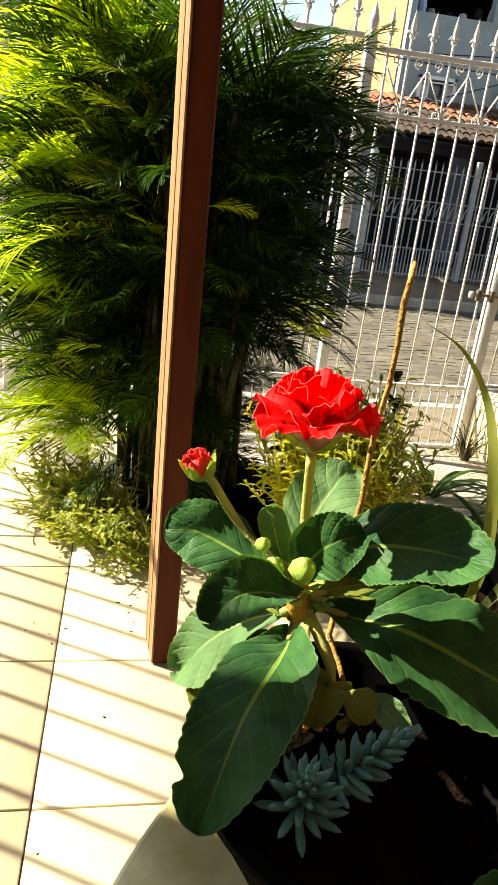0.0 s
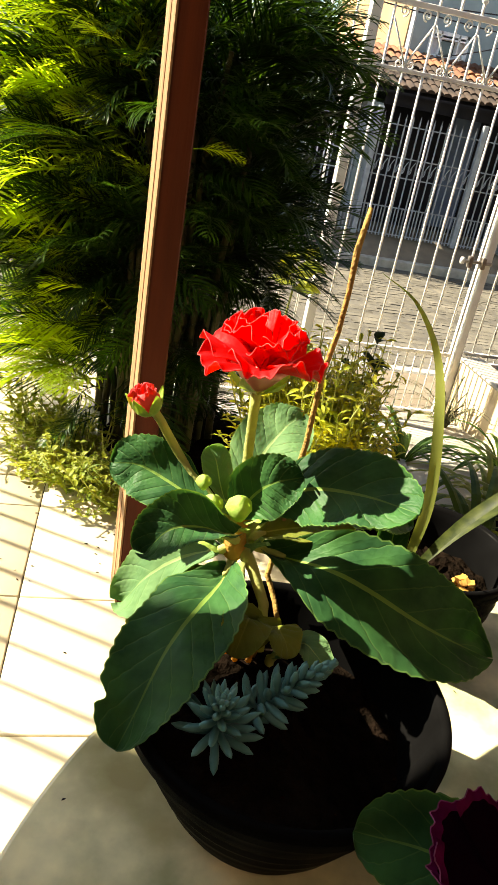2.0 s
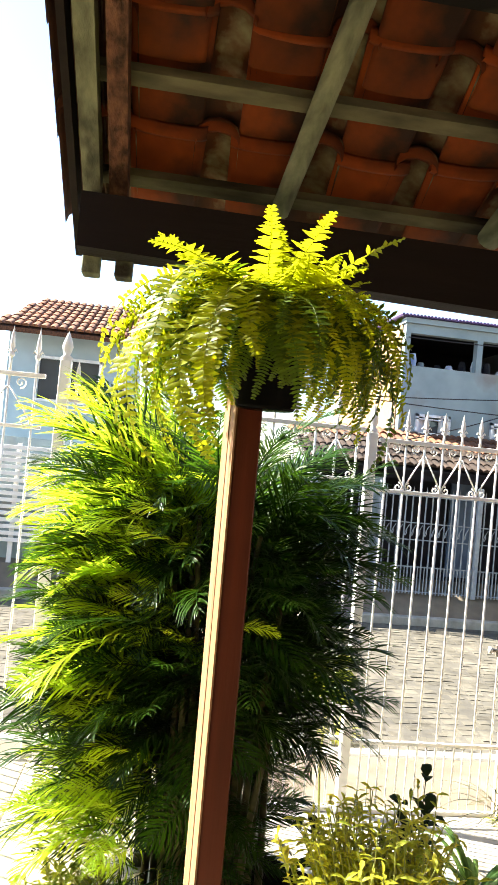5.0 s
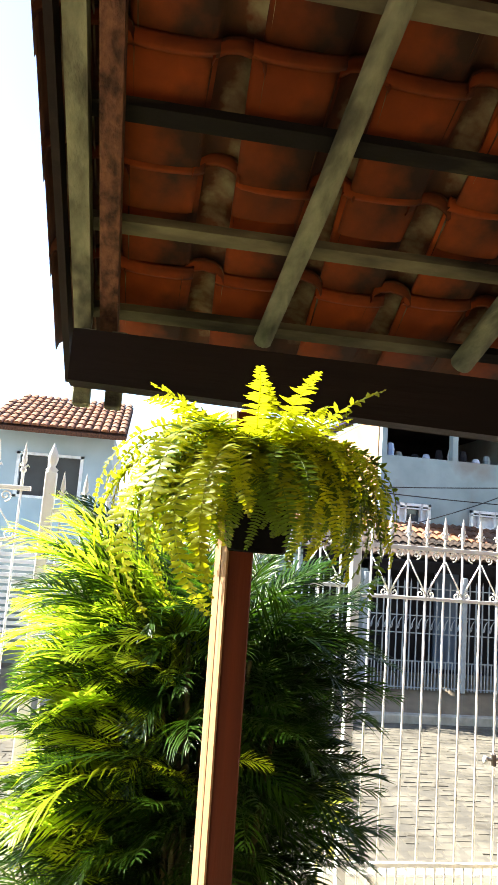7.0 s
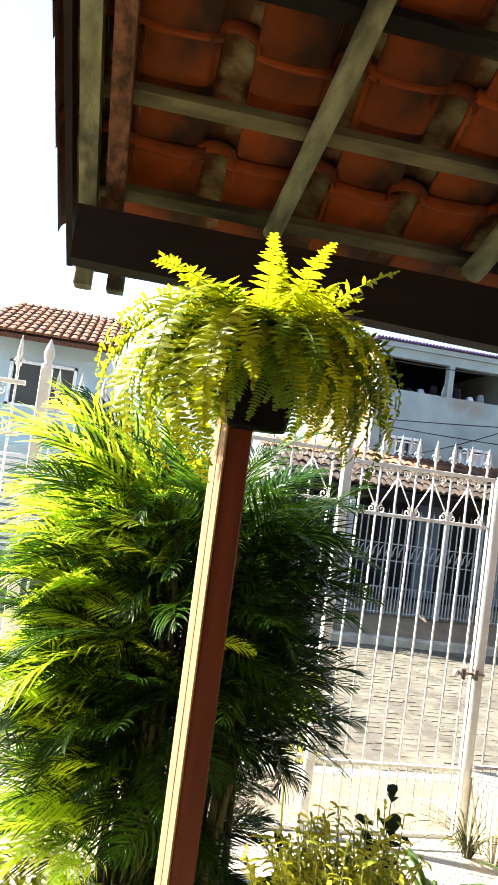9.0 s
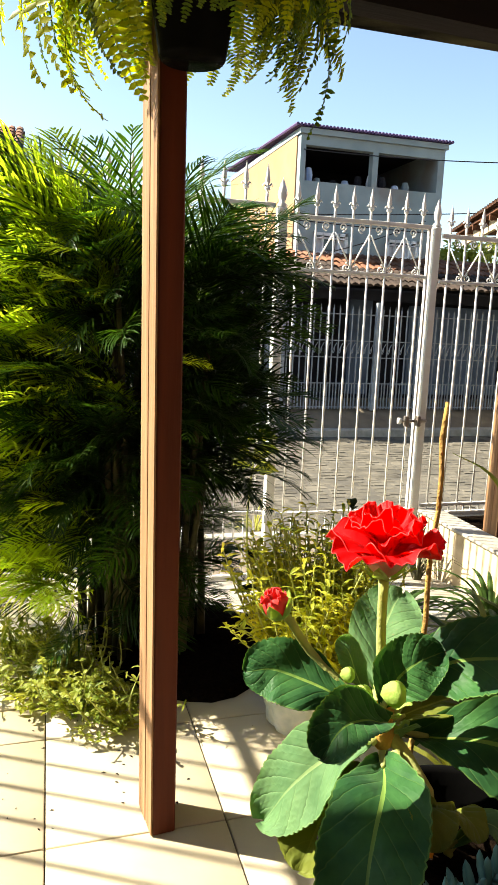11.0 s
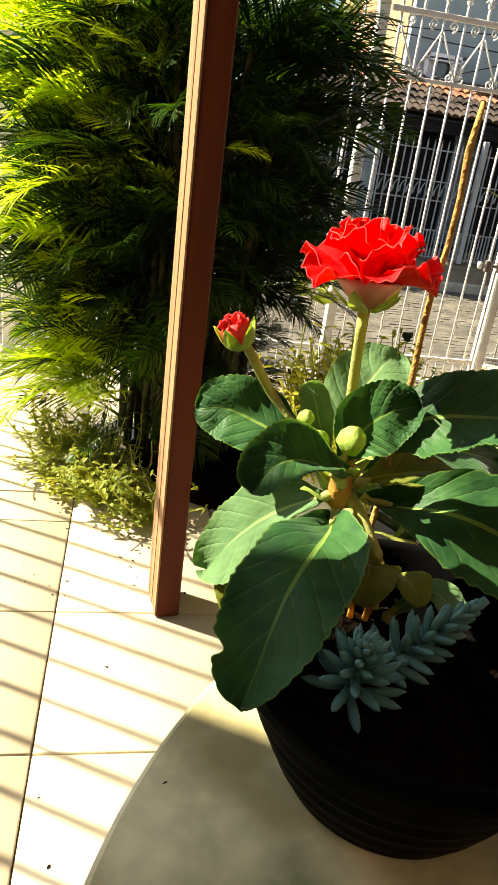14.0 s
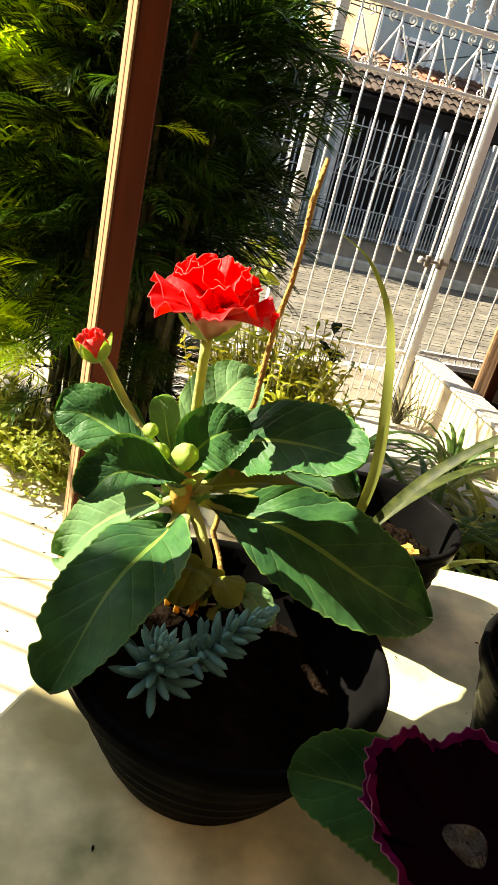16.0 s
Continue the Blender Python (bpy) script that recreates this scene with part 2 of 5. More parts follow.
    "bluegrey": mat("blue_grey_render", (0.40, 0.51, 0.57), (0.33, 0.43, 0.49), rough=0.95, scale=2, bump=0.2, bump_scale=20),
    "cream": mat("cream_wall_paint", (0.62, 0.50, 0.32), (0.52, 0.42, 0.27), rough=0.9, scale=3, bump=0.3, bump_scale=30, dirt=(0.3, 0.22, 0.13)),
    # kept dark so that the unseen walls bounce little light
    "housewall": mat("unseen_wall_paint", (0.16, 0.11, 0.085), (0.13, 0.09, 0.07), rough=0.9, scale=2, bump=0.2, bump_scale=30),
    # darkened roof tile: the shade on the garage's lower slope as colour
    "rooftile_shaded": mat("shaded_roof_tile", (0.060, 0.042, 0.032), (0.025, 0.020, 0.017), rough=0.95, scale=4, bump=0.4),
    "rooftile": mat("street_roof_tile", (0.26, 0.115, 0.06), (0.10, 0.05, 0.034), rough=0.9, scale=5, bump=0.4, dirt=(0.16, 0.10, 0.07), dirt_scale=2),
    "purpleroof": mat("purple_sheet_roof", (0.10, 0.06, 0.16), (0.07, 0.05, 0.11), rough=0.6, scale=3),
    # near-black that puts the shade of rooms and openings into the colour
    "dark": mat("interior_shade", (0.020, 0.020, 0.024), (0.010, 0.010, 0.013), rough=0.95, scale=2),
    "blue": mat("blue_panel", (0.13, 0.18, 0.26), (0.09, 0.13, 0.20), rough=0.7, scale=4),
    "fencegrey": mat("far_fence_paint", (0.33, 0.37, 0.40), (0.23, 0.26, 0.29), rough=0.6, scale=12),
    "glass": mat("window_glass", (0.05, 0.07, 0.08), rough=0.06, scale=3, spec=0.5),
    "winframe": mat("white_window_frame", (0.82, 0.86, 0.88), rough=0.5, scale=10),
    "wire": mat("black_cable", (0.03, 0.03, 0.035), rough=0.7, scale=10),
    "bag": mat("crumpled_white_plastic", (0.72, 0.74, 0.74), (0.5, 0.55, 0.55), rough=0.3, scale=18, bump=0.8, bump_scale=30, through_light=0.3),
    "farleaf": mat("far_foliage", (0.34, 0.34, 0.08), (0.16, 0.20, 0.04), rough=0.6, scale=3, through_light=0.25),
    "cloth": mat("laundry", (0.6, 0.62, 0.68), (0.3, 0.4, 0.6), rough=0.9, scale=3),
    "grass": mat("dry_grass", (0.42, 0.38, 0.10), (0.25, 0.28, 0.06), rough=0.6, scale=10, through_light=0.3),
}


# ---------- mesh building ----------
class Shape:
    """Vertices, faces and the leaves' own coordinates, gathered before they become one mesh."""

    def __init__(self):
        self.v, self.f, self.uv = [], [], []

    def add(self, v, f, uv=None):
        o = len(self.v)
        self.v += [tuple(p) for p in v]
        self.f += [tuple(i + o for i in q) for q in f]
        self.uv += list(uv) if uv else [(0.0, 0.0)] * len(v)
        return self

    def box(self, lo, hi, m=None, bevel=0.0):
        x0, y0, z0 = lo
        x1, y1, z1 = hi
        if bevel:
            b = bevel
            prof = [(x0 + b, y0), (x1 - b, y0), (x1, y0 + b), (x1, y1 - b), (x1 - b, y1), (x0 + b, y1), (x0, y1 - b), (x0, y0 + b)]
            cx, cy = (x0 + x1) / 2, (y0 + y1) / 2
            rings = [(z0, 1), (z0 + b, 0), (z1 - b, 0), (z1, 1)]
            v, f = [], []
            for z, s in rings:
                for x, y in prof:
                    v.append((x - s * b * np.sign(x - cx), y - s * b * np.sign(y - cy), z))
            for r in range(3):
                for i in range(8):
                    j = (i + 1) % 8
                    f.append((r * 8 + i, r * 8 + j, r * 8 + 8 + j, r * 8 + 8 + i))
            f += [tuple(range(7, -1, -1)), tuple(range(24, 32))]
        else:
            v = [(x, y, z) for z in (z0, z1) for x, y in ((x0, y0), (x1, y0), (x1, y1), (x0, y1))]
            f = [(3, 2, 1, 0), (4, 5, 6, 7), (0, 1, 5, 4), (1, 2, 6, 5), (2, 3, 7, 6), (3, 0, 4, 7)]
        if m:
            v = [m @ Vector(p) for p in v]
        return self.add(v, f)

    def tube(self, pts, radii, seg=6, cap=True):
        pts = [Vector(p) for p in pts]
        if not hasattr(radii, "__len__"):
            radii = [radii] * len(pts)
        v, f = [], []
        side = None
        for i, p in enumerate(pts):
            d = (pts[min(i + 1, len(pts) - 1)] - pts[max(i - 1, 0)]).normalized()
            ref = side if side is not None else (Vector((1, 0, 0)) if abs(d.x) < 0.9 else Vector((0, 1, 0)))
            side = (ref - d * ref.dot(d)).normalized()
            up = d.cross(side)
            for k in range(seg):
                a = 2 * math.pi * k / seg
                v.append(p + radii[i] * (math.cos(a) * side + math.sin(a) * up))
        for i in range(len(pts) - 1):
            for k in range(seg):
                j = (k + 1) % seg
                f.append((i * seg + k, i * seg + j, (i + 1) * seg + j, (i + 1) * seg + k))
        if cap:
            f += [tuple(range(seg - 1, -1, -1)), tuple(range((len(pts) - 1) * seg, len(pts) * seg))]
        return self.add(v, f)

    def lathe(self, profile, seg=40, at=(0, 0, 0), wobble=0.0):
        v, f = [], []
        for r, z in profile:
            for k in range(seg):
                a = 2 * math.pi * k / seg
                rr = r * (1 + wobble * math.sin(3 * a + z * 40))
                v.append((at[0] + rr * math.cos(a), at[1] + rr * math.sin(a), at[2] + z))
        for i in range(len(profile) - 1):
            for k in range(seg):
                j = (k + 1) % seg
                f.append((i * seg + k, i * seg + j, (i + 1) * seg + j, (i + 1) * seg + k))
        return self.add(v, f)

    def blade(self, pts, widths, side, fold=0.0):
        """A long thin leaf along pts, folded along its middle."""
        v, f, uv = [], [], []
        side = Vector(side)
        for i, (p, w) in enumerate(zip(pts, widths)):
            p = Vector(p)
            d = Vector(pts[min(i + 1, len(pts) - 1)]) - Vector(pts[max(i - 1, 0)])
            up = side.cross(d).normalized() if d.length else Vector((0, 0, 1))
            v += [p - side * w / 2 + up * fold * w, p, p + side * w / 2 + up * fold * w]
            u = i / (len(pts) - 1)
            uv += [(u, 0), (u, 0.5), (u, 1)]
        for i in range(len(pts) - 1):
            a = 3 * i
            f += [(a, a + 1, a + 4, a + 3), (a + 1, a + 2, a + 5, a + 4)]
        return self.add(v, f, uv)

    def mesh(self, name, smooth=True):
        me = bpy.data.meshes.new(name)
        me.from_pydata(self.v, [], self.f)
        if any(c != (0.0, 0.0) for c in self.uv):
            layer = me.uv_layers.new(name="UVMap")
            idx = np.empty(len(me.loops), dtype=np.int32)
            me.loops.foreach_get("vertex_index", idx)
            layer.data.foreach_set("uv", np.array(self.uv, dtype=np.float32)[idx].ravel())
        if smooth:
            me.polygons.foreach_set("use_smooth", np.ones(len(me.polygons), dtype=bool))
        me.update()
        return me


def thing(name, label, category, at=(0, 0, 0), group="", kind=""):
    ob = new(name)
    ob.location = at
    ob.empty_display_size = 0.1
    return tagged(ob, label, category, group, kind)


def part(name, shape, material, parent, label="", smooth=False, at=None):
    """One mesh under a thing or a part; the shape is in world places unless at is given."""
    me = shape if isinstance(shape, bpy.types.Mesh) else shape.mesh(name, smooth)
    if not me.materials:
        me.materials.append(M[material])
    ob = new(name, me)
    ob.parent = parent
    if at is not None:
        ob.matrix_local = at
    else:
        base = Vector((0, 0, 0))
        o = parent
        while o is not None:
            base += o.location
            o = o.parent
        ob.location = -base
    return tagged(ob, label)


def solid(name, shape, material, label, category, kind="", group="", smooth=False):
    """A thing of one mesh."""
    me = shape.mesh(name, smooth)
    me.materials.append(M[material])
    return tagged(new(name, me), label, category, group, kind)


def arc_points(pts, n):
    """A smooth line through pts (Catmull-Rom)."""
    p = [Vector(q) for q in pts]
    p = [2 * p[0] - p[1]] + p + [2 * p[-1] - p[-2]]
    out = []
    for k in range(n):
        s = k / (n - 1) * (len(p) - 3)
        i = min(int(s), len(p) - 4)
        t = s - i
        a, b, c, d = p[i:i + 4]
        out.append(0.5 * ((2 * b) + (c - a) * t + (2 * a - 5 * b + 4 * c - d) * t * t + (3 * b - a - 3 * c + d) * t ** 3))
    return out


# ---------- ground and street ----------
GATE_Y = 4.568
ground = solid("ground", Shape().box((-400, -400, -0.6), (400, 900, -0.32)), "earth", "bare brown earth round the house and street", "ground", "structure")
yard = Shape()
ny = 12
vv, ff = [], []
for i in range(ny + 1):
    y = 2.95 + (GATE_Y + 0.02 - 2.95) * i / ny
    z = -0.005 - 0.255 * (i / ny)
    vv += [(1.45, y, z), (3.145, y, z), (1.45, y, -0.34), (3.145, y, -0.34)]
for i in range(ny):
    a = 4 * i
    ff += [(a, a + 1, a + 5, a + 4), (a + 1, a + 3, a + 7, a + 5), (a, a + 4, a + 6, a + 2)]
yard.add(vv, ff)
solid("walkway", yard, "concrete", "pale concrete path sloping down to the gate", "path", "structure")
solid("pavement_near", Shape().box((-14, GATE_Y + 0.02, -0.34), (18, 5.34, -0.262)), "pavement", "tan pavement slab along the street fence", "pavement", "structure")
solid("kerb_near", Shape().box((-14, 5.342, -0.36), (18, 5.46, -0.25), bevel=0.012), "kerb", "pale worn kerb stone along the near pavement", "kerb", "structure")
street = solid("road", Shape().box((-40, 5.30, -0.45), (60, 9.8, -0.30)), "asphalt", "worn sunlit street of rough stone and dust", "road", "structure")
rnd = random.Random(5)
stones = Shape()
for i in range(-16, 76):
    for j in range(34):
        x = i * 0.155 + rnd.uniform(-0.03, 0.03) + (j % 2) * 0.075 + 0.05 * math.sin(j * 1.7)
        y = 5.53 + j * 0.121 + rnd.uniform(-0.02, 0.02) + 0.05 * math.sin(i * 0.31)
        if rnd.random() < 0.05:
            continue
        a, b, h = rnd.uniform(0.062, 0.085), rnd.uniform(0.046, 0.066), rnd.uniform(-0.2988, -0.2945)
        tilt = rnd.uniform(-0.003, 0.003)
        k = [(x - a * rnd.uniform(.75, 1), y - b * rnd.uniform(.7, 1), -.315), (x + a * rnd.uniform(.75, 1), y - b * rnd.uniform(.7, 1), -.315), (x + a * rnd.uniform(.75, 1), y + b * rnd.uniform(.7, 1), -.315), (x - a * rnd.uniform(.75, 1), y + b * rnd.uniform(.7, 1), -.315)]
        top = [(x + (p[0] - x) * 0.93, y + (p[1] - y) * 0.91, h + tilt * (1 if n < 2 else -1)) for n, p in enumerate(k)]
        stones.add(k + top, [(4, 5, 6, 7), (0, 1, 5, 4), (1, 2, 6, 5), (2, 3, 7, 6), (3, 0, 4, 7)])
solid("paving_stones", stones, "cobble", "rough grey paving stones of the street", "stones", "stuff")
solid("kerb_far", Shape().box((-30, 9.62, -0.36), (40, 9.76, -0.19), bevel=0.015), "kerb", "dark kerb stone on the far side of the street", "kerb", "structure")
far_pave = Shape()
far_pave.add([(-30, 9.76, -0.2), (40, 9.76, -0.2), (40, 10.3, 0.02), (-30, 10.3, 0.02), (-30, 13, 0.02), (40, 13, 0.02)], [(0, 1, 2, 3), (3, 2, 5, 4)])
solid("pavement_far", far_pave, "pavement", "shaded pavement sloping up to the far fence", "pavement", "structure")

# ---------- tiled veranda floor ----------
PITCH = 0.4575
floor = solid("floor", Shape().box((-0.95, -0.545, -0.34), (2.35, 2.95, -0.010)), "grout", "cream tiled veranda floor with dark joints", "floor", "structure")
floor_back = solid("floor_yard", Shape().box((-0.95, 2.952, -0.34), (1.44, GATE_Y - 0.06, -0.011)), "grout", "cream tiled yard floor behind the palm", "floor", "structure")


def floor_tile(w, d):
    s = Shape()
    s.box((0.002, 0.002, -0.012), (w - 0.002, d - 0.002, 0.0), bevel=0.0022)
    return s


tile_full = floor_tile(PITCH, PITCH).mesh("tile")
tile_full.materials.append(M["tile"])


def lay_tiles(parent, x_lo, x_hi, y_lo, y_hi):
    i0, i1 = math.floor((x_lo - 0.894) / PITCH), math.ceil((x_hi - 0.894) / PITCH)
    j0, j1 = math.floor((y_lo - 2.304) / PITCH), math.ceil((y_hi - 2.304) / PITCH)
    cut = {}
    for i in range(i0, i1):
        for j in range(j0, j1):
            x0, y0 = 0.894 + i * PITCH, 2.304 + j * PITCH
            xa, xb, ya, yb = max(x0, x_lo), min(x0 + PITCH, x_hi), max(y0, y_lo), min(y0 + PITCH, y_hi)
            w, d = xb - xa, yb - ya
            if w < 0.03 or d < 0.03:
                continue
            if w > PITCH - 0.002 and d > PITCH - 0.002:
                me = tile_full
            else:
                key = (round(w, 3), round(d, 3))
                if key not in cut:
                    cut[key] = floor_tile(w, d).mesh("tile")
                    cut[key].materials.append(M["tile"])
                me = cut[key]
            o = new("tile", me)
            o.parent = parent
            o.location = (xa, ya, 0.0)


# ---------- unseen walls that block light, roof frame ---
# added out of view, tall and dark, to cut sky light under the roof
back_wall = solid("wall_south", Shape().box((-6.0, -0.75, -0.3), (9.0, -0.55, 6.5)), "housewall", "unseen house wall added behind the veranda to block sky light", "wall", "structure")
side_wall = solid("wall_east", Shape().box((2.42, -0.545, -0.3), (2.6, 1.75, 6.5)), "housewall", "unseen wall added east of the veranda to block sky light", "wall", "structure")

# also added out of view, against sky light from the east
solid("wall_east_yard", Shape().box((4.9, 1.76, -0.33), (5.06, 4.48, 3.2)), "housewall", "unseen wall added east of the yard to block sky light", "wall", "structure")
# unseen; its end sets the table's shadow edge, its cream bounces light back
west_wall = solid("wall_west", Shape().box((-0.92, -0.545, -0.3), (-0.74, 2.18, 3.0)), "cream", "unseen cream wall added to shade the table from the sun", "wall", "structure")

SLOPE = 0.537


def under(y):
    """Height of the rafters' underside."""
    return 2.43 + SLOPE * (2.362 - y)


def along(x0, x1, y0, y1, up0, up1):
    """A timber that follows the roof's slope."""
    s = Shape()
    v = []
    for y in (y0, y1):
        for x, u in ((x0, up0), (x1, up0), (x1, up1), (x0, up1)):
            v.append((x, y, under(y) + u))
    s.add(v, [(3, 2, 1, 0), (4, 5, 6, 7), (0, 1, 5, 4), (1, 2, 6, 5), (2, 3, 7, 6), (3, 0, 4, 7)])
    return s


roof = thing("veranda_roof", "veranda roof of orange clay tiles on weathered poles and battens", "roof", (1.2, 2.3, 2.5))
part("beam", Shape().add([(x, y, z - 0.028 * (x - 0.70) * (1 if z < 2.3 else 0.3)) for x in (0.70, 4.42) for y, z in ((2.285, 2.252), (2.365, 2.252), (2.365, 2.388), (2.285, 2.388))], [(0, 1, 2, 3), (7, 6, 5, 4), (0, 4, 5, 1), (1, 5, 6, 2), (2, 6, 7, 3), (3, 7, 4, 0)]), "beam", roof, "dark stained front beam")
part("rafter", along(0.688, 0.733, 2.42, -1.2, 0.012, 0.075), "oldwood", roof, "weathered grey outer board")
part("rafter", along(0.757, 0.803, 2.42, -1.2, 0.0, 0.075), "brownwood", roof, "worn brown rafter")
for x in (0.728, 0.812):
    part("rafter_tail", Shape().box((x - 0.022, 2.367, 2.208), (x + 0.022, 2.42, 2.415), bevel=0.003), "oldwood", roof)
for x, r in ((1.206, 0.026), (1.80, 0.033), (2.4, 0.03), (3.1, 0.03)):
    pts = [(x + 0.41 * (k / 8) + 0.004 * math.sin(k * 2.1), 2.40 - 3.5 * k / 8, under(2.40 - 3.5 * k / 8) + 0.035) for k in range(9)]
    part("pole", Shape().tube(pts, [r * (1 + 0.06 * math.sin(k * 1.7)) for k in range(9)], 12), "oldwood", roof, "round weathered roof pole", smooth=True)
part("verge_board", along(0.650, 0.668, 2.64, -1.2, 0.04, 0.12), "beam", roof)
for k in range(-1, 13):
    y = 2.42 - 0.2575 * k
    if y < -1.2:
        break
    s = Shape()
    v = []
    for x in (0.69, 4.4):
        for dy, u in ((-0.017, 0.080), (0.017, 0.080), (0.017, 0.100), (-0.017, 0.100)):
            v.append((x, y + dy, under(y + dy) + u))
    s.add(v, [(3, 2, 1, 0), (4, 5, 6, 7), (0, 1, 5, 4), (1, 2, 6, 5), (2, 3, 7, 6), (3, 0, 4, 7)])
    part("batten", s, "batten", roof)


def clay_tile(width, arch, up, thick=0.011, length=0.36, taper=0.86):
    """A barrel tile along -y (up the slope), its arch upwards or downwards."""
    s = Shape()
    v, f = [], []
    n = 7
    for end, (y, sc) in enumerate(((0.0, 1.0 if up else taper), (-length, taper if up else 1.0))):
        for layer in (0, thick):
            for k in range(n):
                a = math.pi * k / (n - 1)
                x = -math.cos(a) * width / 2 * sc
                z = (math.sin(a) * arch) * (1 if up else -1) * sc
                v.append((x, y, z + layer + (0.018 if (end == 0 and up) else 0.0) - SLOPE * y * 1.0))
    o = 2 * n
    for k in range(n - 1):
        f += [(k, k + 1, o + k + 1, o + k), (n + k + 1, n + k, o + n + k, o + n + k + 1)]
        f += [(k + 1, k, n + k, n + k + 1), (o + k, o + k + 1, o + n + k + 1, o + n + k)]
    f += [(0, o, o + n, n), (n - 1, 2 * n - 1, o + 2 * n - 1, o + n - 1)]
    s.add(v, f)
    # the thick upper edge that hooks over the batten
    lip = []
    for y, drop in ((-length, -0.002), (-length, 0.020), (-length + 0.018, 0.020), (-length + 0.018, -0.002)):
        for k in range(n):
            a = math.pi * k / (n - 1)
            sc = taper if up else 1.0
            lip.append((-math.cos(a) * width / 2 * sc, y, math.sin(a) * arch * (1 if up else -1) * sc - SLOPE * -length - drop))
    s.add(lip, [(r * n + k, r * n + k + 1, (r + 1) * n + k + 1, (r + 1) * n + k) for r in range(3) for k in range(n - 1)])
    return s


pan_mesh = clay_tile(0.196, 0.010, False).mesh("pan_tile", True)
pan_mesh.materials.append(M["pan"])
cover_mesh = clay_tile(0.130, 0.046, True).mesh("cover_tile", True)
cover_mesh.materials.append(M["cover"])
cover_mesh.materials.append(M["pan"])
for face in cover_mesh.polygons[-18:]:
    face.material_index = 1
rnd = random.Random(11)
ROWS_OF_TILES, COLS_OF_TILES = 12, 9
for r in range(ROWS_OF_TILES):
    y = 2.665 - 0.2575 * r
    for c in range(COLS_OF_TILES):
        x = 0.888 + 0.267 * c
        for name, me, dx, du in (("pan_tile", pan_mesh, 0.0, 0.132), ("cover_tile", cover_mesh, 0.1335, 0.118)):
            yy = y + rnd.uniform(-0.012, 0.012)
            o = part(name, me, "", roof, at=Matrix.Translation((x + dx + rnd.uniform(-0.006, 0.006) - 1.2, yy - 2.3, under(yy) + du + (0.012 if r % 2 else 0.0) - 2.5)) @ pose(0, 0, 0, 0, rnd.uniform(-2, 2), rnd.uniform(-1.2, 1.2)))
for r in range(ROWS_OF_TILES):
    y = 2.665 - 0.2575 * r
    part("cover_tile", cover_mesh, "", roof, at=Matrix.Translation((0.757 - 1.2, y - 2.3, under(y) + 0.118 - 2.5)))
# roof edge tiles on the open side, and the tiles too far back to tell apart
for r in range(ROWS_OF_TILES):
    y = 2.655 - 0.2575 * r
    part("verge_tile", clay_tile(0.125, 0.05, True), "cover", roof, smooth=True, at=Matrix.Translation((0.672 - 1.2, y - 2.3, under(y) + 0.125 - 2.5)))
rest = Shape()
for r in range(16):
    y = 2.665 - 0.2575 * r
    for c in range(0, 14):
        if r < ROWS_OF_TILES and c < COLS_OF_TILES:
            continue
        x = 0.888 + 0.267 * c
        for me, dx, du in ((pan_mesh, 0.0, 0.132), (cover_mesh, 0.1335, 0.118)):
            rest.add([(v.co.x + x + dx, v.co.y + y, v.co.z + under(y) + du + (0.012 if r % 2 else 0)) for v in me.vertices], [tuple(p.vertices) for p in me.polygons])
tagged(part("roof_tiles", rest, "pan", roof, "farther clay tiles", smooth=True), kind="stuff")

# the timbers above are set out small; this is the roof's true size and place
roof.location, roof.scale = (1.284, 2.872, 2.585), (1.25, 1.25, 1.25)


# ---------- posts ----------
def post(x, y, z0, top, label, lean=0.0, turned=0.0):
    p = thing("veranda_post", label, "post", (x + 0.033, y + 0.031, z0), "veranda posts")
    part("shaft", Shape().box((x, y, z0), (x + 0.059, y + 0.128, top), bevel=0.004), "post", p)
    # thin pale sheets over the left face stand for the sun on it
    part("side_board", Shape().box((x - 0.005, y + 0.0015, z0 + 0.004), (x - 0.0005, y + 0.058, top)), "post_lit", p, "post side in a paler sunlit colour")
    part("side_board", Shape().box((x - 0.0065, y + 0.060, z0 + 0.004), (x - 0.0005, y + 0.126, top)), "post_lit", p, "post side in a paler sunlit colour")
    for o in p.children:
        for v in o.data.vertices:
            dx, dy = v.co.x - x, v.co.y - y
            v.co.x = x + dx * math.cos(turned) - dy * math.sin(turned) + lean * (v.co.z - z0)
            v.co.y = y + dx * math.sin(turned) + dy * math.cos(turned)
    return p


post(1.155, 2.284, 0.0, 2.12, "square reddish-brown varnished wooden post holding the fern", -0.0073, radians(6))
post(3.30, 3.93, 0.10, 2.6, "square reddish-brown wooden post in the raised bed behind the low wall")


# ---------- wrought iron gate and fences ----------
def scroll(s, x, z, y, r, turn, flip):
    pts = []
    for k in range(15):
        a = turn + flip * k * 0.62
        q = r * (1 - k / 17)
        pts.append((x + q * math.cos(a), y, z + q * math.sin(a)))
    s.tube(pts, 0.0042, 4)


def spear(s, x, y, z0, z1):
    h = z1 - z0
    s.tube([(x, y, z0), (x, y, z0 + 0.35 * h)], 0.008, 6)
    s.lathe([(0.004, 0.30 * h), (0.017, 0.36 * h), (0.017, 0.40 * h), (0.006, 0.46 * h), (0.015, 0.56 * h), (0.011, 0.72 * h), (0.0005, h)], 6, (x, y, z0))
    for sgn in (-1, 1):
        s.tube([(x, y, z0 + 0.40 * h), (x + sgn * 0.022, y, z0 + 0.50 * h), (x + sgn * 0.030, y, z0 + 0.44 * h)], [0.005, 0.006, 0.002], 4)


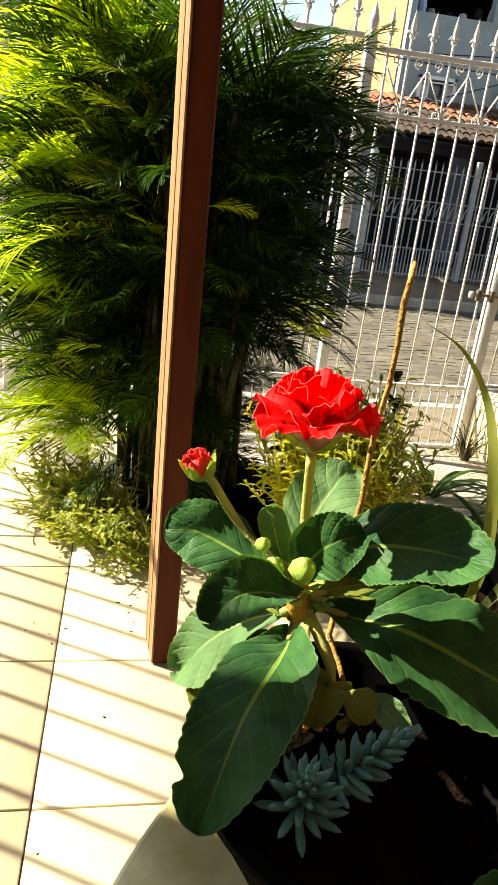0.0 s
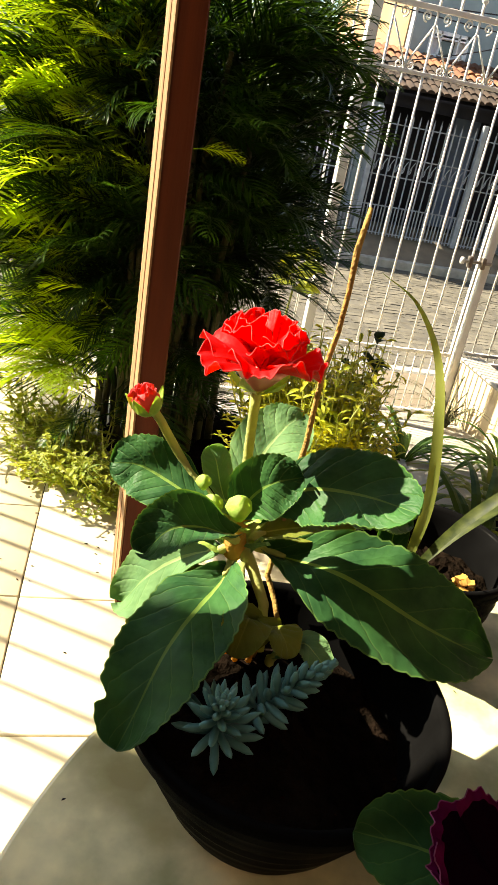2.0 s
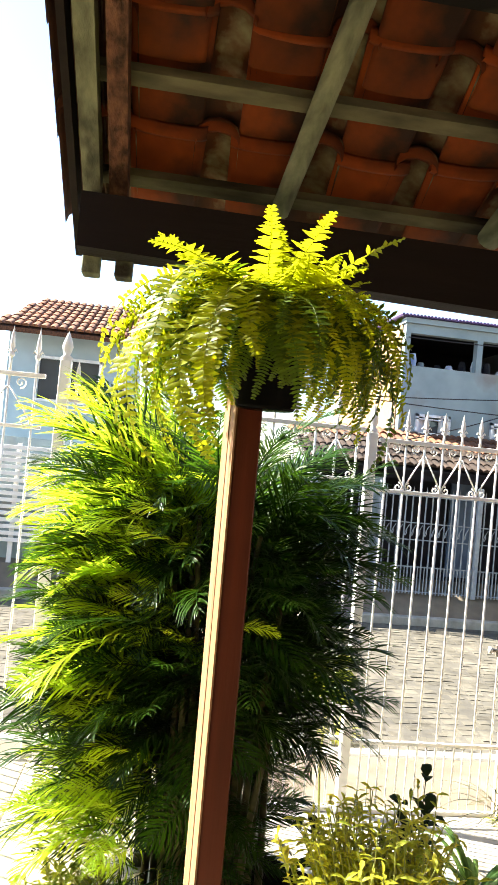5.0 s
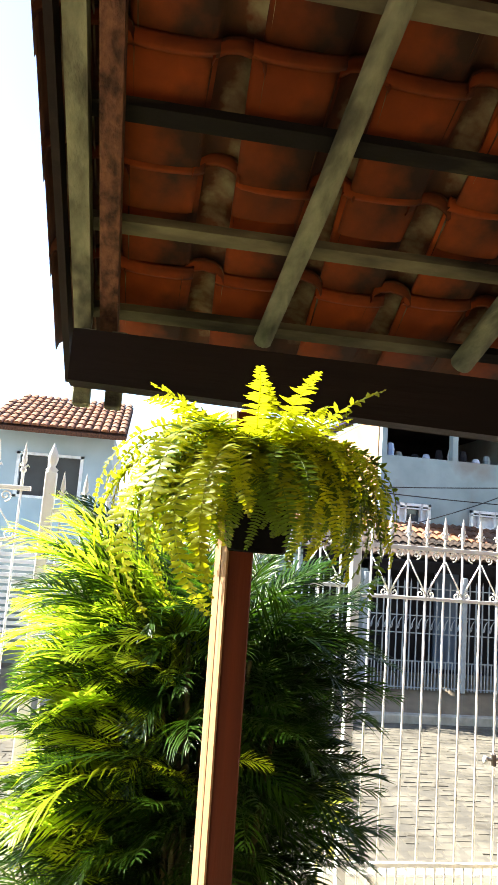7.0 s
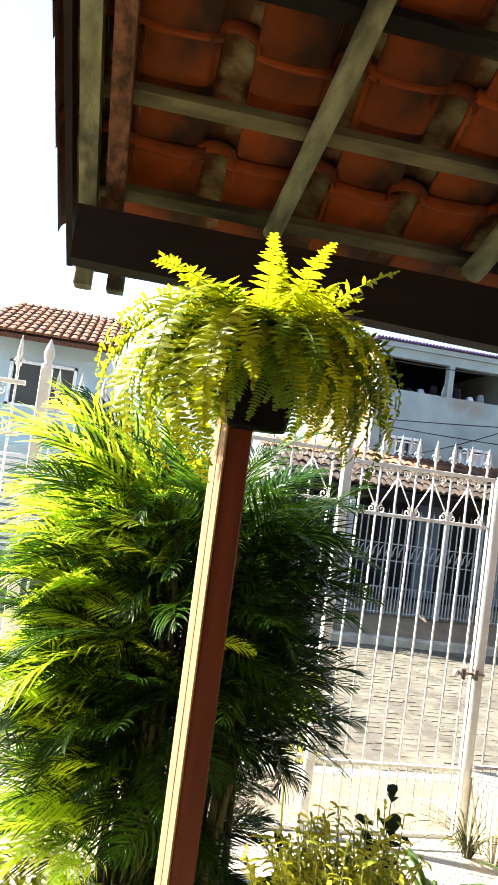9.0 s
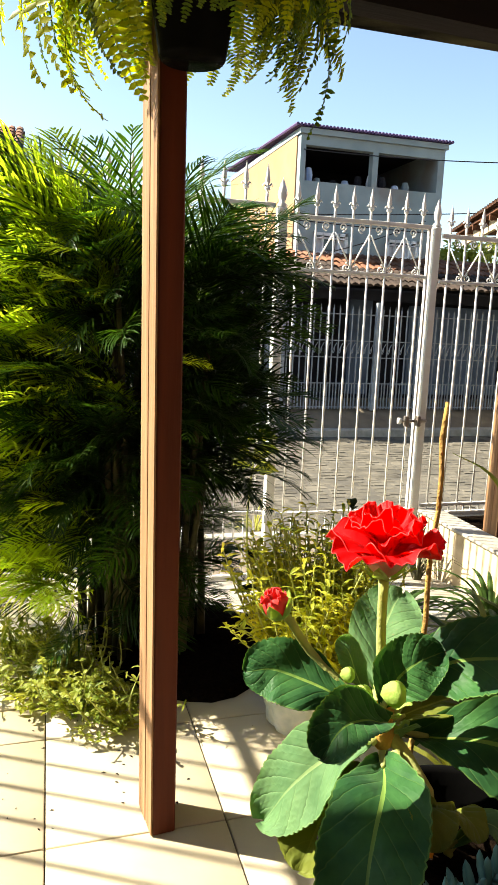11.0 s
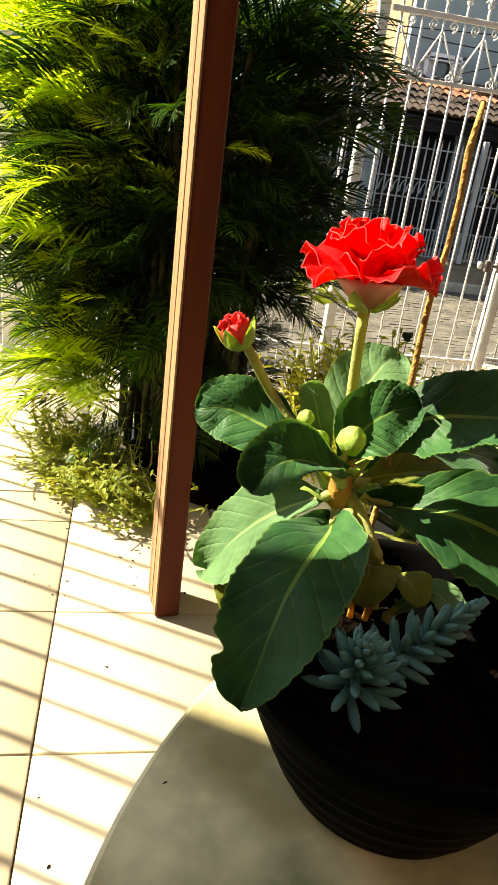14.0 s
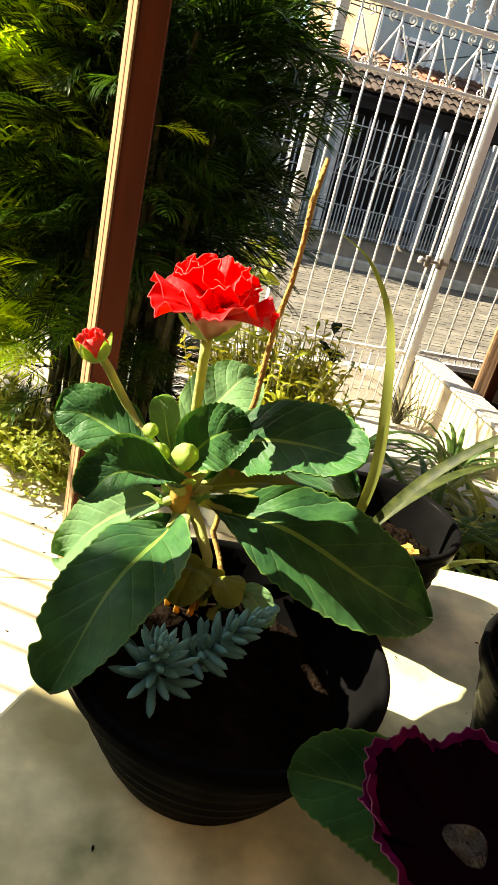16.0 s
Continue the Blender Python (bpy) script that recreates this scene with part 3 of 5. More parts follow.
def grille(parent, xs, z_bottom, z_low, z_mid, z_top, z_tip, y=GATE_Y, double=True, spears=True):
    """Bars with a doubled foot, a band of scrolls and spear tips; each bar, rail, scroll pair and spear is a part."""
    x0, x1 = xs[0] - 0.05, xs[-1] + 0.05
    for z, r in ((z_bottom, 0.014), (z_low, 0.011), (z_mid, 0.010), (z_top, 0.013)):
        part("rail", Shape().box((x0, y - r, z - r), (x1, y + r, z + r), bevel=0.003), "white", parent)
    for i, x in enumerate(xs):
        part("bar", Shape().tube([(x, y, z_bottom), (x, y, z_top)], 0.0065, 8), "white", parent, smooth=True)
        if spears:
            s = Shape()
            spear(s, x, y, z_top, z_tip)
            part("spear", s, "white", parent, smooth=True)
        if i + 1 < len(xs):
            xm = (x + xs[i + 1]) / 2
            if double:
                part("short_bar", Shape().tube([(xm, y, z_bottom), (xm, y, z_low)], 0.005, 6), "white", parent, smooth=True)
            d, h = (xs[i + 1] - x), z_top - z_mid
            s = Shape()
            s.tube([(xm + (-1) ** i * d * 0.46, y - 0.006, z_mid + 0.03), (xm - (-1) ** i * d * 0.46, y - 0.006, z_top - 0.07)], 0.0048, 4)
            r = d * 0.24
            scroll(s, xm + (-1) ** i * r * 0.9, z_mid + r, y - 0.004, r, math.pi / 2, -(-1) ** i)
            scroll(s, xm - (-1) ** i * r * 0.2, z_top - r - 0.012, y - 0.004, r, -math.pi / 2, (-1) ** i)
            part("scrollwork", s, "white", parent, smooth=True)


def fence_post(parent, x, z0, z1, y=GATE_Y, w=0.027, ball=True):
    part("fence_post", Shape().box((x - w, y - w, z0), (x + w, y + w, z1), bevel=0.004), "white", parent)
    if ball:
        part("finial", Shape().lathe([(w * 0.9, 0), (w * 1.15, 0.012), (w * 0.55, 0.03), (w * 0.8, 0.05), (w * 1.0, 0.075), (w * 0.7, 0.11), (0.001, 0.16)], 14, (x, y, z1)), "white", parent, smooth=True)


GP, GM = 2.165, 3.133
gate = thing("gate", "white wrought iron garden gate with scrolls and spear tips", "gate", ((GP + GM) / 2, GATE_Y, -0.25))
bars = [GP + 0.095 + k * (GM - GP - 0.19) / 7 for k in range(8)]
grille(gate, bars, -0.245, 0.142, 1.575, 1.862, 2.055)
part("stile", Shape().box((GM - 0.052, GATE_Y - 0.012, -0.25), (GM - 0.040, GATE_Y + 0.012, 1.875)), "white", gate)
bolt = part("bolt", Shape().tube([(GM - 0.16, GATE_Y - 0.03, 0.712), (GM + 0.02, GATE_Y - 0.03, 0.712)], 0.010, 10), "steel", gate, "rusty sliding bolt", smooth=True)
part("knob", Shape().lathe([(0.001, -0.02), (0.012, -0.018), (0.015, 0.0), (0.012, 0.018), (0.001, 0.02)], 12, (GM - 0.163, GATE_Y - 0.032, 0.712)), "white", bolt, "white painted knob", smooth=True, at=Matrix.Identity(4))
for dx in (-0.115, -0.035):
    part("bracket", Shape().box((GM + dx - 0.012, GATE_Y - 0.048, 0.678), (GM + dx + 0.012, GATE_Y - 0.014, 0.742), bevel=0.003), "steel", gate)

fence_r = thing("street_fence", "white iron fence with scrolls on a low wall", "fence", (GM, GATE_Y, -0.25), "street fences")
fence_post(fence_r, GM, -0.27, 1.865, w=0.023)
grille(fence_r, [GM + 0.095 + k * 0.108 for k in range(13)], 0.105, 0.165, 1.555, 1.82, 2.0)
fence_l = thing("street_fence", "white iron fence with scrolls half hidden by the palm", "fence", (GP, GATE_Y, -0.25), "street fences")
fence_post(fence_l, GP, -0.27, 1.90)
grille(fence_l, [0.49 + k * 0.122 for k in range(14)], -0.235, 0.158, 1.62, 1.91, 2.13)
fence_ll = thing("street_fence", "white iron fence with tall spear tips", "fence", (0.5, GATE_Y, -0.25), "street fences")
fence_post(fence_ll, 0.42, -0.3, 2.12, w=0.03)
grille(fence_ll, [-0.99 + k * 0.14 for k in range(10)], -0.235, 0.158, 1.74, 2.02, 2.28)

# barred fence on the sunny side, whose shadow stripes the floor
fence_w = thing("side_fence", "white fence of plain upright bars beside the yard", "fence", (-0.72, 2.0, 0.0))
for z in (0.12, 1.95):
    part("rail", Shape().box((-0.735, 2.185, z - 0.015), (-0.705, 4.5, z + 0.015)), "white", fence_w)
for k in range(44):
    y = -1.15 + 0.1285 * k
    if y < 2.2:
        continue
    part("bar", Shape().box((-0.726, y - 0.006, 0.0), (-0.714, y + 0.006, 2.1)), "white", fence_w)

low_wall = solid("low_wall", Shape().box((3.15, 2.6, -0.33), (3.275, GATE_Y - 0.04, 0.135), bevel=0.008), "cream", "low ochre garden wall beside the path", "wall", "structure")
solid("low_wall_coping", Shape().box((3.135, 2.6, 0.136), (3.29, GATE_Y - 0.04, 0.156), bevel=0.004), "concrete", "pale coping on the low garden wall", "wall", "structure")
solid("fence_plinth", Shape().box((3.155, GATE_Y - 0.06, -0.3), (4.9, GATE_Y + 0.06, 0.098), bevel=0.006), "concrete", "low pale wall under the street fence", "wall", "structure")
solid("garden_bed", Shape().box((3.277, 2.2, -0.33), (6.0, GATE_Y - 0.07, 0.10)), "soil", "raised bed of dark soil behind the low wall", "bed", "structure")
bed = Shape()
bed.box((2.352, 0.2, -0.33), (3.147, 2.948, -0.02))
solid("side_bed", bed, "soil", "bed of dark soil beside the veranda floor", "bed", "structure")


# ---------- far side of the street ----------
def barred(parent, x0, x1, y, z0, z1, pitch, material, tip=0.06, w=0.008):
    s = Shape()
    n = int((x1 - x0) / pitch)
    for k in range(n + 1):
        x = x0 + k * pitch
        s.box((x - w, y - w, z0), (x + w, y + w, z1 - tip))
        s.add([(x - w, y, z1 - tip), (x + w, y, z1 - tip), (x, y, z1), (x, y + 0.004, z1 - tip)], [(0, 1, 2), (1, 3, 2), (3, 0, 2)])
    tagged(part("railing", s, material, parent), kind="stuff")


far_fence = thing("far_fence", "grey barred fence with pointed tips across the street", "fence", (6.0, 10.2, 0.0), "far fences")
barred(far_fence, 2.8, 9.4, 10.2, 0.02, 1.54, 0.098, "fencegrey")
barred(far_fence, 2.85, 9.4, 10.19, 0.02, 0.42, 0.049, "fencegrey", 0.03, 0.006)
for z in (0.05, 0.40, 0.78, 1.02, 1.40):
    part("rail", Shape().box((2.8, 10.19, z - 0.007), (9.4, 10.21, z + 0.007)), "fencegrey", far_fence)
for x in (4.10, 5.56, 6.30, 8.0):
    part("fence_post", Shape().box((x - 0.035, 10.165, 0.0), (x + 0.035, 10.235, 1.58), bevel=0.006), "fencegrey", far_fence)
s = Shape()
for k in range(46):
    x = 4.2 + k * 0.098
    pts = [(x + 0.04 * (1 - q / 11) * math.cos((-1) ** k * q * 0.6), 10.18, 0.90 + 0.09 * math.cos(q * 0.5) * (1 - q / 20)) for q in range(12)]
    s.tube(pts, 0.006, 4)
tagged(part("scrollwork", s, "fencegrey", far_fence), kind="stuff")

garage = thing("garage", "open shaded garage with a tiled lean-to roof", "garage", (6.0, 11.2, 0.0))
EAVE = 1.80
# back wall, eave beam and deck are coloured as deep shade
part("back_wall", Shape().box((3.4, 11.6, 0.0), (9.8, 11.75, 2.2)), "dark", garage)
part("side_wall", Shape().box((3.3, 10.4, 0.0), (3.42, 11.6, 1.9)), "grey", garage)
part("panel", Shape().box((7.0, 11.54, 0.1), (8.8, 11.59, 1.6)), "blue", garage, "pale blue sheet door")
part("panel", Shape().box((5.9, 11.54, 0.1), (6.3, 11.59, 1.75)), "blue", garage, "pale blue sheet door")
part("pillar", Shape().box((4.2, 10.5, 0.0), (4.42, 10.72, 1.8)), "grey", garage)
part("pillar", Shape().box((8.9, 10.5, 0.0), (9.12, 10.72, 1.75)), "grey", garage)
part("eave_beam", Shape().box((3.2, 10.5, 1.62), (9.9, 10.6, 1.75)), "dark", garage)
rt, shaded_tiles = Shape(), Shape()
rnd = random.Random(3)
for c in range(58):
    x = 3.2 + c * 0.118
    for r in range(6):
        y0, y1 = 10.38 + r * 0.27, 10.38 + r * 0.27 + 0.30
        z0, z1 = EAVE + (y0 - 10.38) * 0.36 + 0.02, EAVE + (y1 - 10.38) * 0.36
        dz = rnd.uniform(-0.008, 0.012)
        v = []
        for y, z in ((y0, z0), (y1, z1)):
            for k in range(5):
                a = math.pi * k / 4
                v.append((x - 0.06 * math.cos(a), y, z + dz + 0.045 * math.sin(a)))
        # the lower rows lie in shade, which their darker tile colour paints in
        (shaded_tiles if r < 3 or (r == 3 and c < 20) else rt).add(v, [(k, k + 1, k + 6, k + 5) for k in range(4)] + [(0, 1, 2, 3, 4)])
tagged(part("roof_tiles", shaded_tiles, "rooftile_shaded", garage, "lower clay tiles in a shaded colour", smooth=True), kind="stuff")
tagged(part("roof_tiles", rt, "rooftile", garage, "weathered clay tiles", smooth=True), kind="stuff")
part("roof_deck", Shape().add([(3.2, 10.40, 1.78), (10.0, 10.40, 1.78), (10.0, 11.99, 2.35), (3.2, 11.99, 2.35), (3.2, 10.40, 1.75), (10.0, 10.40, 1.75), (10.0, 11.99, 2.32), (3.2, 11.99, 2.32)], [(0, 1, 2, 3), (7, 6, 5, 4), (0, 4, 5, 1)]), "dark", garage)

garage.location.x -= 0.2

house = thing("grey_house", "two-storey grey rendered house with an open upper terrace", "house", (6.3, 13.5, 0.0))
HX0, HX1, HY, HZ = 4.86, 7.48, 12.0, 4.36


def wall_with_holes(x0, x1, z0, z1, y0, y1, holes):
    """A wall in x and z with rectangular openings right through it."""
    s = Shape()
    xs = sorted({x0, x1, *[h[0] for h in holes], *[h[1] for h in holes]})
    zs = sorted({z0, z1, *[h[2] for h in holes], *[h[3] for h in holes]})
    for a, b in zip(xs, xs[1:]):
        for c, d in zip(zs, zs[1:]):
            if not any(h[0] <= a and b <= h[1] and h[2] <= c and d <= h[3] for h in holes):
                s.box((a, y0, c), (b, y1, d))
    # weld the blocks into one wall: shared corners become one, inner faces go
    ids, keep, seen = {}, [], collections.Counter()
    remap = [ids.setdefault(tuple(round(c, 5) for c in p), len(ids)) for p in s.v]
    faces = [tuple(remap[i] for i in q) for q in s.f]
    for q in faces:
        seen[frozenset(q)] += 1
    out = Shape()
    return out.add(list(ids), [q for q in faces if seen[frozenset(q)] == 1])


WIN = [(5.15, 5.76, 2.38, 2.73), (6.48, 7.09, 2.38, 2.70)]
part("wall", wall_with_holes(HX0, HX1, 0, HZ - 0.12, HY, HY + 0.15, WIN + [(4.95, 6.14, 3.53, 4.08), (6.24, 7.36, 3.53, 4.08)]), "grey", house, "grey rendered front wall")
part("side_wall", Shape().box((HX0 - 0.02, HY + 0.152, 0), (HX0 + 0.12, HY + 4.5, HZ - 0.12)), "ochre", house, "sunlit ochre side wall")
part("side_wall", Shape().box((HX1 - 0.12, HY + 0.152, 0), (HX1, HY + 4.5, HZ - 0.12)), "grey", house)
# terrace slab and back wall take the same painted shade
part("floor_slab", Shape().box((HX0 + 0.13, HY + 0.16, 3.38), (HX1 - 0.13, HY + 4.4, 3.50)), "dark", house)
part("back_wall", wall_with_holes(HX0 + 0.13, HX1 - 0.13, 3.55, HZ - 0.13, HY + 2.6, HY + 2.7, [(5.15, 5.75, 3.60, 3.9), (6.0, 6.3, 3.60, 3.86), (6.45, 6.75, 3.60, 3.8)]), "dark", house, "terrace back wall with gaps, in a shade colour")
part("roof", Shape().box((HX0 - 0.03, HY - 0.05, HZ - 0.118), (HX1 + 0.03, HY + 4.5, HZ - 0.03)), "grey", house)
# added black sheet under the roof, standing for the terrace's shade
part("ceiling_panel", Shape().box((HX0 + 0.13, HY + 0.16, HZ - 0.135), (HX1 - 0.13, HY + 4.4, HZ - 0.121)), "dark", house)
s = Shape()
for k in range(46):
    x = HX0 - 0.1 + k * 0.062
    s.tube([(x, HY - 0.1, HZ), (x, HY + 4.6, HZ + 0.12)], 0.026, 6)
tagged(part("sheet_roof", s, "purpleroof", house, "purple corrugated roofing"), kind="stuff")
for x0, x1, z0, z1 in WIN:
    w = part("window", Shape().box((x0, HY + 0.07, z0), (x1, HY + 0.08, z1)), "glass", house, "small white-framed window")
    fr = Shape()
    for a, b, c, d in ((x0, x1, z1 - 0.045, z1), (x0, x1, z0, z0 + 0.045), (x0, x0 + 0.05, z0, z1), (x1 - 0.05, x1, z0, z1), (x0 + 0.15, x0 + 0.175, z0, z1), (x1 - 0.175, x1 - 0.15, z0, z1), (x0, x1, z1 - 0.095, z1 - 0.075)):
        fr.box((a, HY - 0.05, c), (b, HY + 0.065, d))
    part("window_frame", fr, "winframe", w)
    for a, b in ((x0 + 0.03, x0 + 0.15), (x1 - 0.15, x1 - 0.03)) + (((x0 + 0.175, x1 - 0.175),) if x0 > 6 else ()):
        part("pane", Shape().box((a, HY + 0.045, z0 + 0.03), (b, HY + 0.05, z1 - 0.1)), "winframe", w, "pale curtained pane")
rnd = random.Random(8)
for k in range(9):
    x = 5.12 + k * 0.23 + rnd.uniform(-0.05, 0.05)
    z = 3.62
    h = rnd.uniform(0.12, 0.28)
    sh = Shape().lathe([(0.001, 0), (0.06, 0.005), (0.075, h * 0.6), (0.05, h), (0.001, h + 0.01)], 8, (x, HY + 0.20 + 0.2 * rnd.random(), z - 0.12))
    solid("terrace_clutter", sh, rnd.choice(["cloth", "grey", "winframe", "dark"]), "clutter standing on the terrace of the grey house", "clutter", group="terrace clutter")

for i, (a, b, sag) in enumerate((((1.8, 11.2, 2.75), (9.3, 11.7, 3.35), 0.08), ((1.8, 11.3, 2.95), (9.3, 11.6, 2.85), 0.10), ((3.16, 10.42, 1.9), (7.2, 11.99, 3.05), 0.12), ((4.9, 11.97, 4.0), (9.15, 10.9, 3.98), 0.06),)):
    pts = [Vector(a).lerp(Vector(b), k / 16) - Vector((0, 0, sag * 4 * (k / 16) * (1 - k / 16))) for k in range(17)]
    solid("overhead_cable", Shape().tube(pts, 0.009, 5), "wire", "thin black overhead cable across the street", "cable", group="overhead cables")

nb = thing("tiled_house", "neighbouring house with a tiled roof on white rafters", "house", (9.0, 9.0, 0.0))
part("wall", Shape().box((9.6, 7.6, 0), (12, 9.9, 3.6)), "cream", nb)
EA, EB = Vector((6.95, 10.25, 2.83)), Vector((5.75, 7.2, 2.83))
UPHILL = Vector((0.931, -0.366, 0.02)).normalized()
rt = Shape()
for c in range(27):
    o = EA.lerp(EB, c / 26)
    for r in range(5):
        v = []
        for e, lift in ((r * 0.4 - 0.05, 0.015), (r * 0.4 + 0.38, 0.0)):
            for k in range(5):
                a = math.pi * k / 4
                v.append(o + (EB - EA).normalized() * -0.066 * math.cos(a) + UPHILL * e + Vector((0, 0, 0.05 * math.sin(a) + lift)))
        rt.add(v, [(k, k + 1, k + 6, k + 5) for k in range(4)] + [(0, 1, 2, 3, 4)])
tagged(part("roof_tiles", rt, "rooftile", nb, smooth=True), kind="stuff")
deck = Shape()
dv = [EA, EB, EB + UPHILL * 2.4, EA + UPHILL * 2.4]
deck.add([p - Vector((0, 0, 0.01)) for p in dv] + [p - Vector((0, 0, 0.04)) for p in dv], [(0, 1, 2, 3), (7, 6, 5, 4), (0, 4, 5, 1), (1, 5, 6, 2), (2, 6, 7, 3), (3, 7, 4, 0)])
part("roof_deck", deck, "brownwood", nb)
back = UPHILL * 0.10
fas = [EA + back, EB + back, EB + back + UPHILL * 0.05, EA + back + UPHILL * 0.05]
part("fascia", Shape().add([p - Vector((0, 0, 0.045)) for p in fas] + [p - Vector((0, 0, 0.19)) for p in fas], [(0, 1, 2, 3), (7, 6, 5, 4), (0, 4, 5, 1), (1, 5, 6, 2), (2, 6, 7, 3), (3, 7, 4, 0)]), "cream", nb, "cream fascia board")
for k in range(7):
    o = EA.lerp(EB, (k + 0.5) / 7)
    along_eave = (EB - EA).normalized() * 0.03
    rv = [o - along_eave, o + along_eave, o + along_eave + UPHILL * 0.29, o - along_eave + UPHILL * 0.29]
    part("rafter", Shape().add([p - Vector((0, 0, 0.045)) for p in rv] + [p - Vector((0, 0, 0.11)) for p in rv], [(0, 1, 2, 3), (7, 6, 5, 4), (0, 4, 5, 1), (1, 5, 6, 2), (2, 6, 7, 3), (3, 7, 4, 0)]), "brownwood", nb)

nb.location.x -= 0.2
nb.location.z -= 0.17

# house beyond the street on the sunny side
lh = thing("blue_house", "pale blue-grey house with a clay tile roof and window", "house", (-0.3, 12.5, 0.0))
LW = [(-0.98, 0.05, 2.30, 3.02)]
part("wall", wall_with_holes(-1.42, 0.50, 0, 3.38, 12.0, 12.15, LW), "bluegrey", lh)
part("side_wall", Shape().box((0.36, 12.152, 0), (0.50, 16, 3.4)), "bluegrey", lh)
w = part("window", Shape().box((-0.98, 12.08, 2.30), (0.05, 12.09, 3.02)), "glass", lh, "white-framed sliding window")
fr = Shape()
for a, b, c, d in ((-0.98, 0.05, 2.98, 3.02), (-0.98, 0.05, 2.30, 2.34), (-0.98, -0.93, 2.3, 3.02), (0.0, 0.05, 2.3, 3.02), (-0.50, -0.44, 2.3, 3.02)):
    fr.box((a, 11.98, c), (b, 12.075, d))
part("window_frame", fr, "winframe", w)
# near-black sheet for the unlit room behind the window
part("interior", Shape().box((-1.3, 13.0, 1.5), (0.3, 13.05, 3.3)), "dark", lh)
rt = Shape()
for c in range(18):
    x = -1.62 + c * 0.132
    for r in range(8):
        if x < -1.55 + 0.035 * r:
            continue
        y0 = 11.5 + r * 0.29
        z0 = 3.36 + (y0 - 11.5) * 0.384
        v = []
        for y, z in ((y0, z0 + 0.018), (y0 + 0.31, z0 + 0.31 * 0.384)):
            for k in range(5):
                a = math.pi * k / 4
                v.append((x - 0.06 * math.cos(a), y, z + 0.045 * math.sin(a)))
        rt.add(v, [(k, k + 1, k + 6, k + 5) for k in range(4)] + [(0, 1, 2, 3, 4)])
tagged(part("roof_tiles", rt, "rooftile", lh, "sunlit clay tiles", smooth=True), kind="stuff")
part("roof_deck", Shape().add([(-1.60, 11.5, 3.34), (0.70, 11.5, 3.34), (0.70, 13.8, 4.22), (-1.32, 13.8, 4.22), (-1.60, 11.5, 3.27), (0.70, 11.5, 3.27), (0.70, 13.8, 4.15), (-1.32, 13.8, 4.15)], [(0, 1, 2, 3), (7, 6, 5, 4), (0, 4, 5, 1), (1, 5, 6, 2)]), "brownwood", lh)
lh.location.x -= 0.13
lou = thing("louvred_gate", "white garage gate of horizontal slats across the street", "gate", (-0.4, 10.3, 0.0))
for k in range(15):
    z = 0.30 + k * 0.088
    part("slat", Shape().box((-3.0, 10.29, z), (1.9, 10.32, z + 0.052), bevel=0.003), "white", lou)
for x in (-2.0, -0.9, 0.25, 1.4):
    part("upright", Shape().box((x - 0.03, 10.325, 0.02), (x + 0.03, 10.36, 1.62)), "white", lou)
part("backing", Shape().box((-3.0, 10.7, 0.02), (3.2, 10.75, 1.7)), "grey", lou)


# ---------- palm clump ----------
def frond_mesh(seed, length=0.85, pairs=30, leaf=0.24, width=0.019, droop=0.55, material="palm"):
    """An arching feather leaf that starts at the origin and grows along +x, bending down."""
    q = random.Random(seed)
    s = Shape()
    n = 12
    spine = []
    a, p = 0.0, Vector((0, 0, 0))
    for k in range(n + 1):
        spine.append(p.copy())
        a -= droop / n * (0.4 + 1.3 * k / n)
        p = p + Vector((math.cos(a), 0.02 * math.sin(k * 0.8 + seed), math.sin(a))) * length / n
    s.tube(spine, [0.0075 * (1 - 0.85 * k / n) + 0.001 for k in range(n + 1)], 5)
    for k in range(pairs):
        u = 0.16 + 0.84 * k / (pairs - 1)
        i = min(int(u * n), n - 1)
        t = u * n - i
        o = spine[i].lerp(spine[i + 1], t)
        d = (spine[i + 1] - spine[i]).normalized()
        up = Vector((-d.z, 0, d.x))
        ln = leaf * (math.sin(math.pi * min(1, 0.22 + 0.80 * u)) ** 0.7) * q.uniform(0.82, 1.12) + 0.03
        for sgn in (-1, 1):
            if q.random() < 0.04:
                continue
            side = Vector((0, sgn, 0))
            fwd = 0.8 + 0.75 * u + q.uniform(-0.3, 0.3)
            way = (side + d * fwd + up * q.uniform(0.12, 0.5)).normalized()
            sag = Vector((0, 0, -1)) * ln * q.uniform(0.08, 0.55)
            pts = [o, o + way * ln * 0.4 + sag * 0.1, o + way * ln * 0.75 + sag * 0.45, o + way * ln + sag]
            across = way.cross(up).normalized()
            s.blade(pts, [width * 0.45, width, width * 0.75, 0.001], across, 0.18)
    me = s.mesh("frond", True)
    me.materials.append(M[material])
    return me


def aim(at, azimuth, rise, roll=0.0, size=1.0):
    """A pose whose +x points to the azimuth (degrees from +x) and rises by that many degrees."""
    return Matrix.Translation(at) @ pose(0, 0, 0, 0, 0, azimuth) @ pose(0, 0, 0, 0, -rise, 0) @ pose(0, 0, 0, roll, 0, 0) @ Matrix.Diagonal((size, size, size, 1))


palm = thing("areca_palm", "dense clump of areca palm with arching feather fronds", "palm", (1.27, 3.42, 0.0))
variants = [frond_mesh(i, 0.80, 23, 0.27, 0.0135, 0.5 + 0.16 * i) for i in range(7)]
sunlit_fronds = [frond_mesh(20 + i, 0.80, 22, 0.28, 0.014, 0.5 + 0.2 * i, "palm_sunlit") for i in range(4)]
rnd = random.Random(21)
for k in range(64):
    a = rnd.uniform(0, 2 * math.pi)
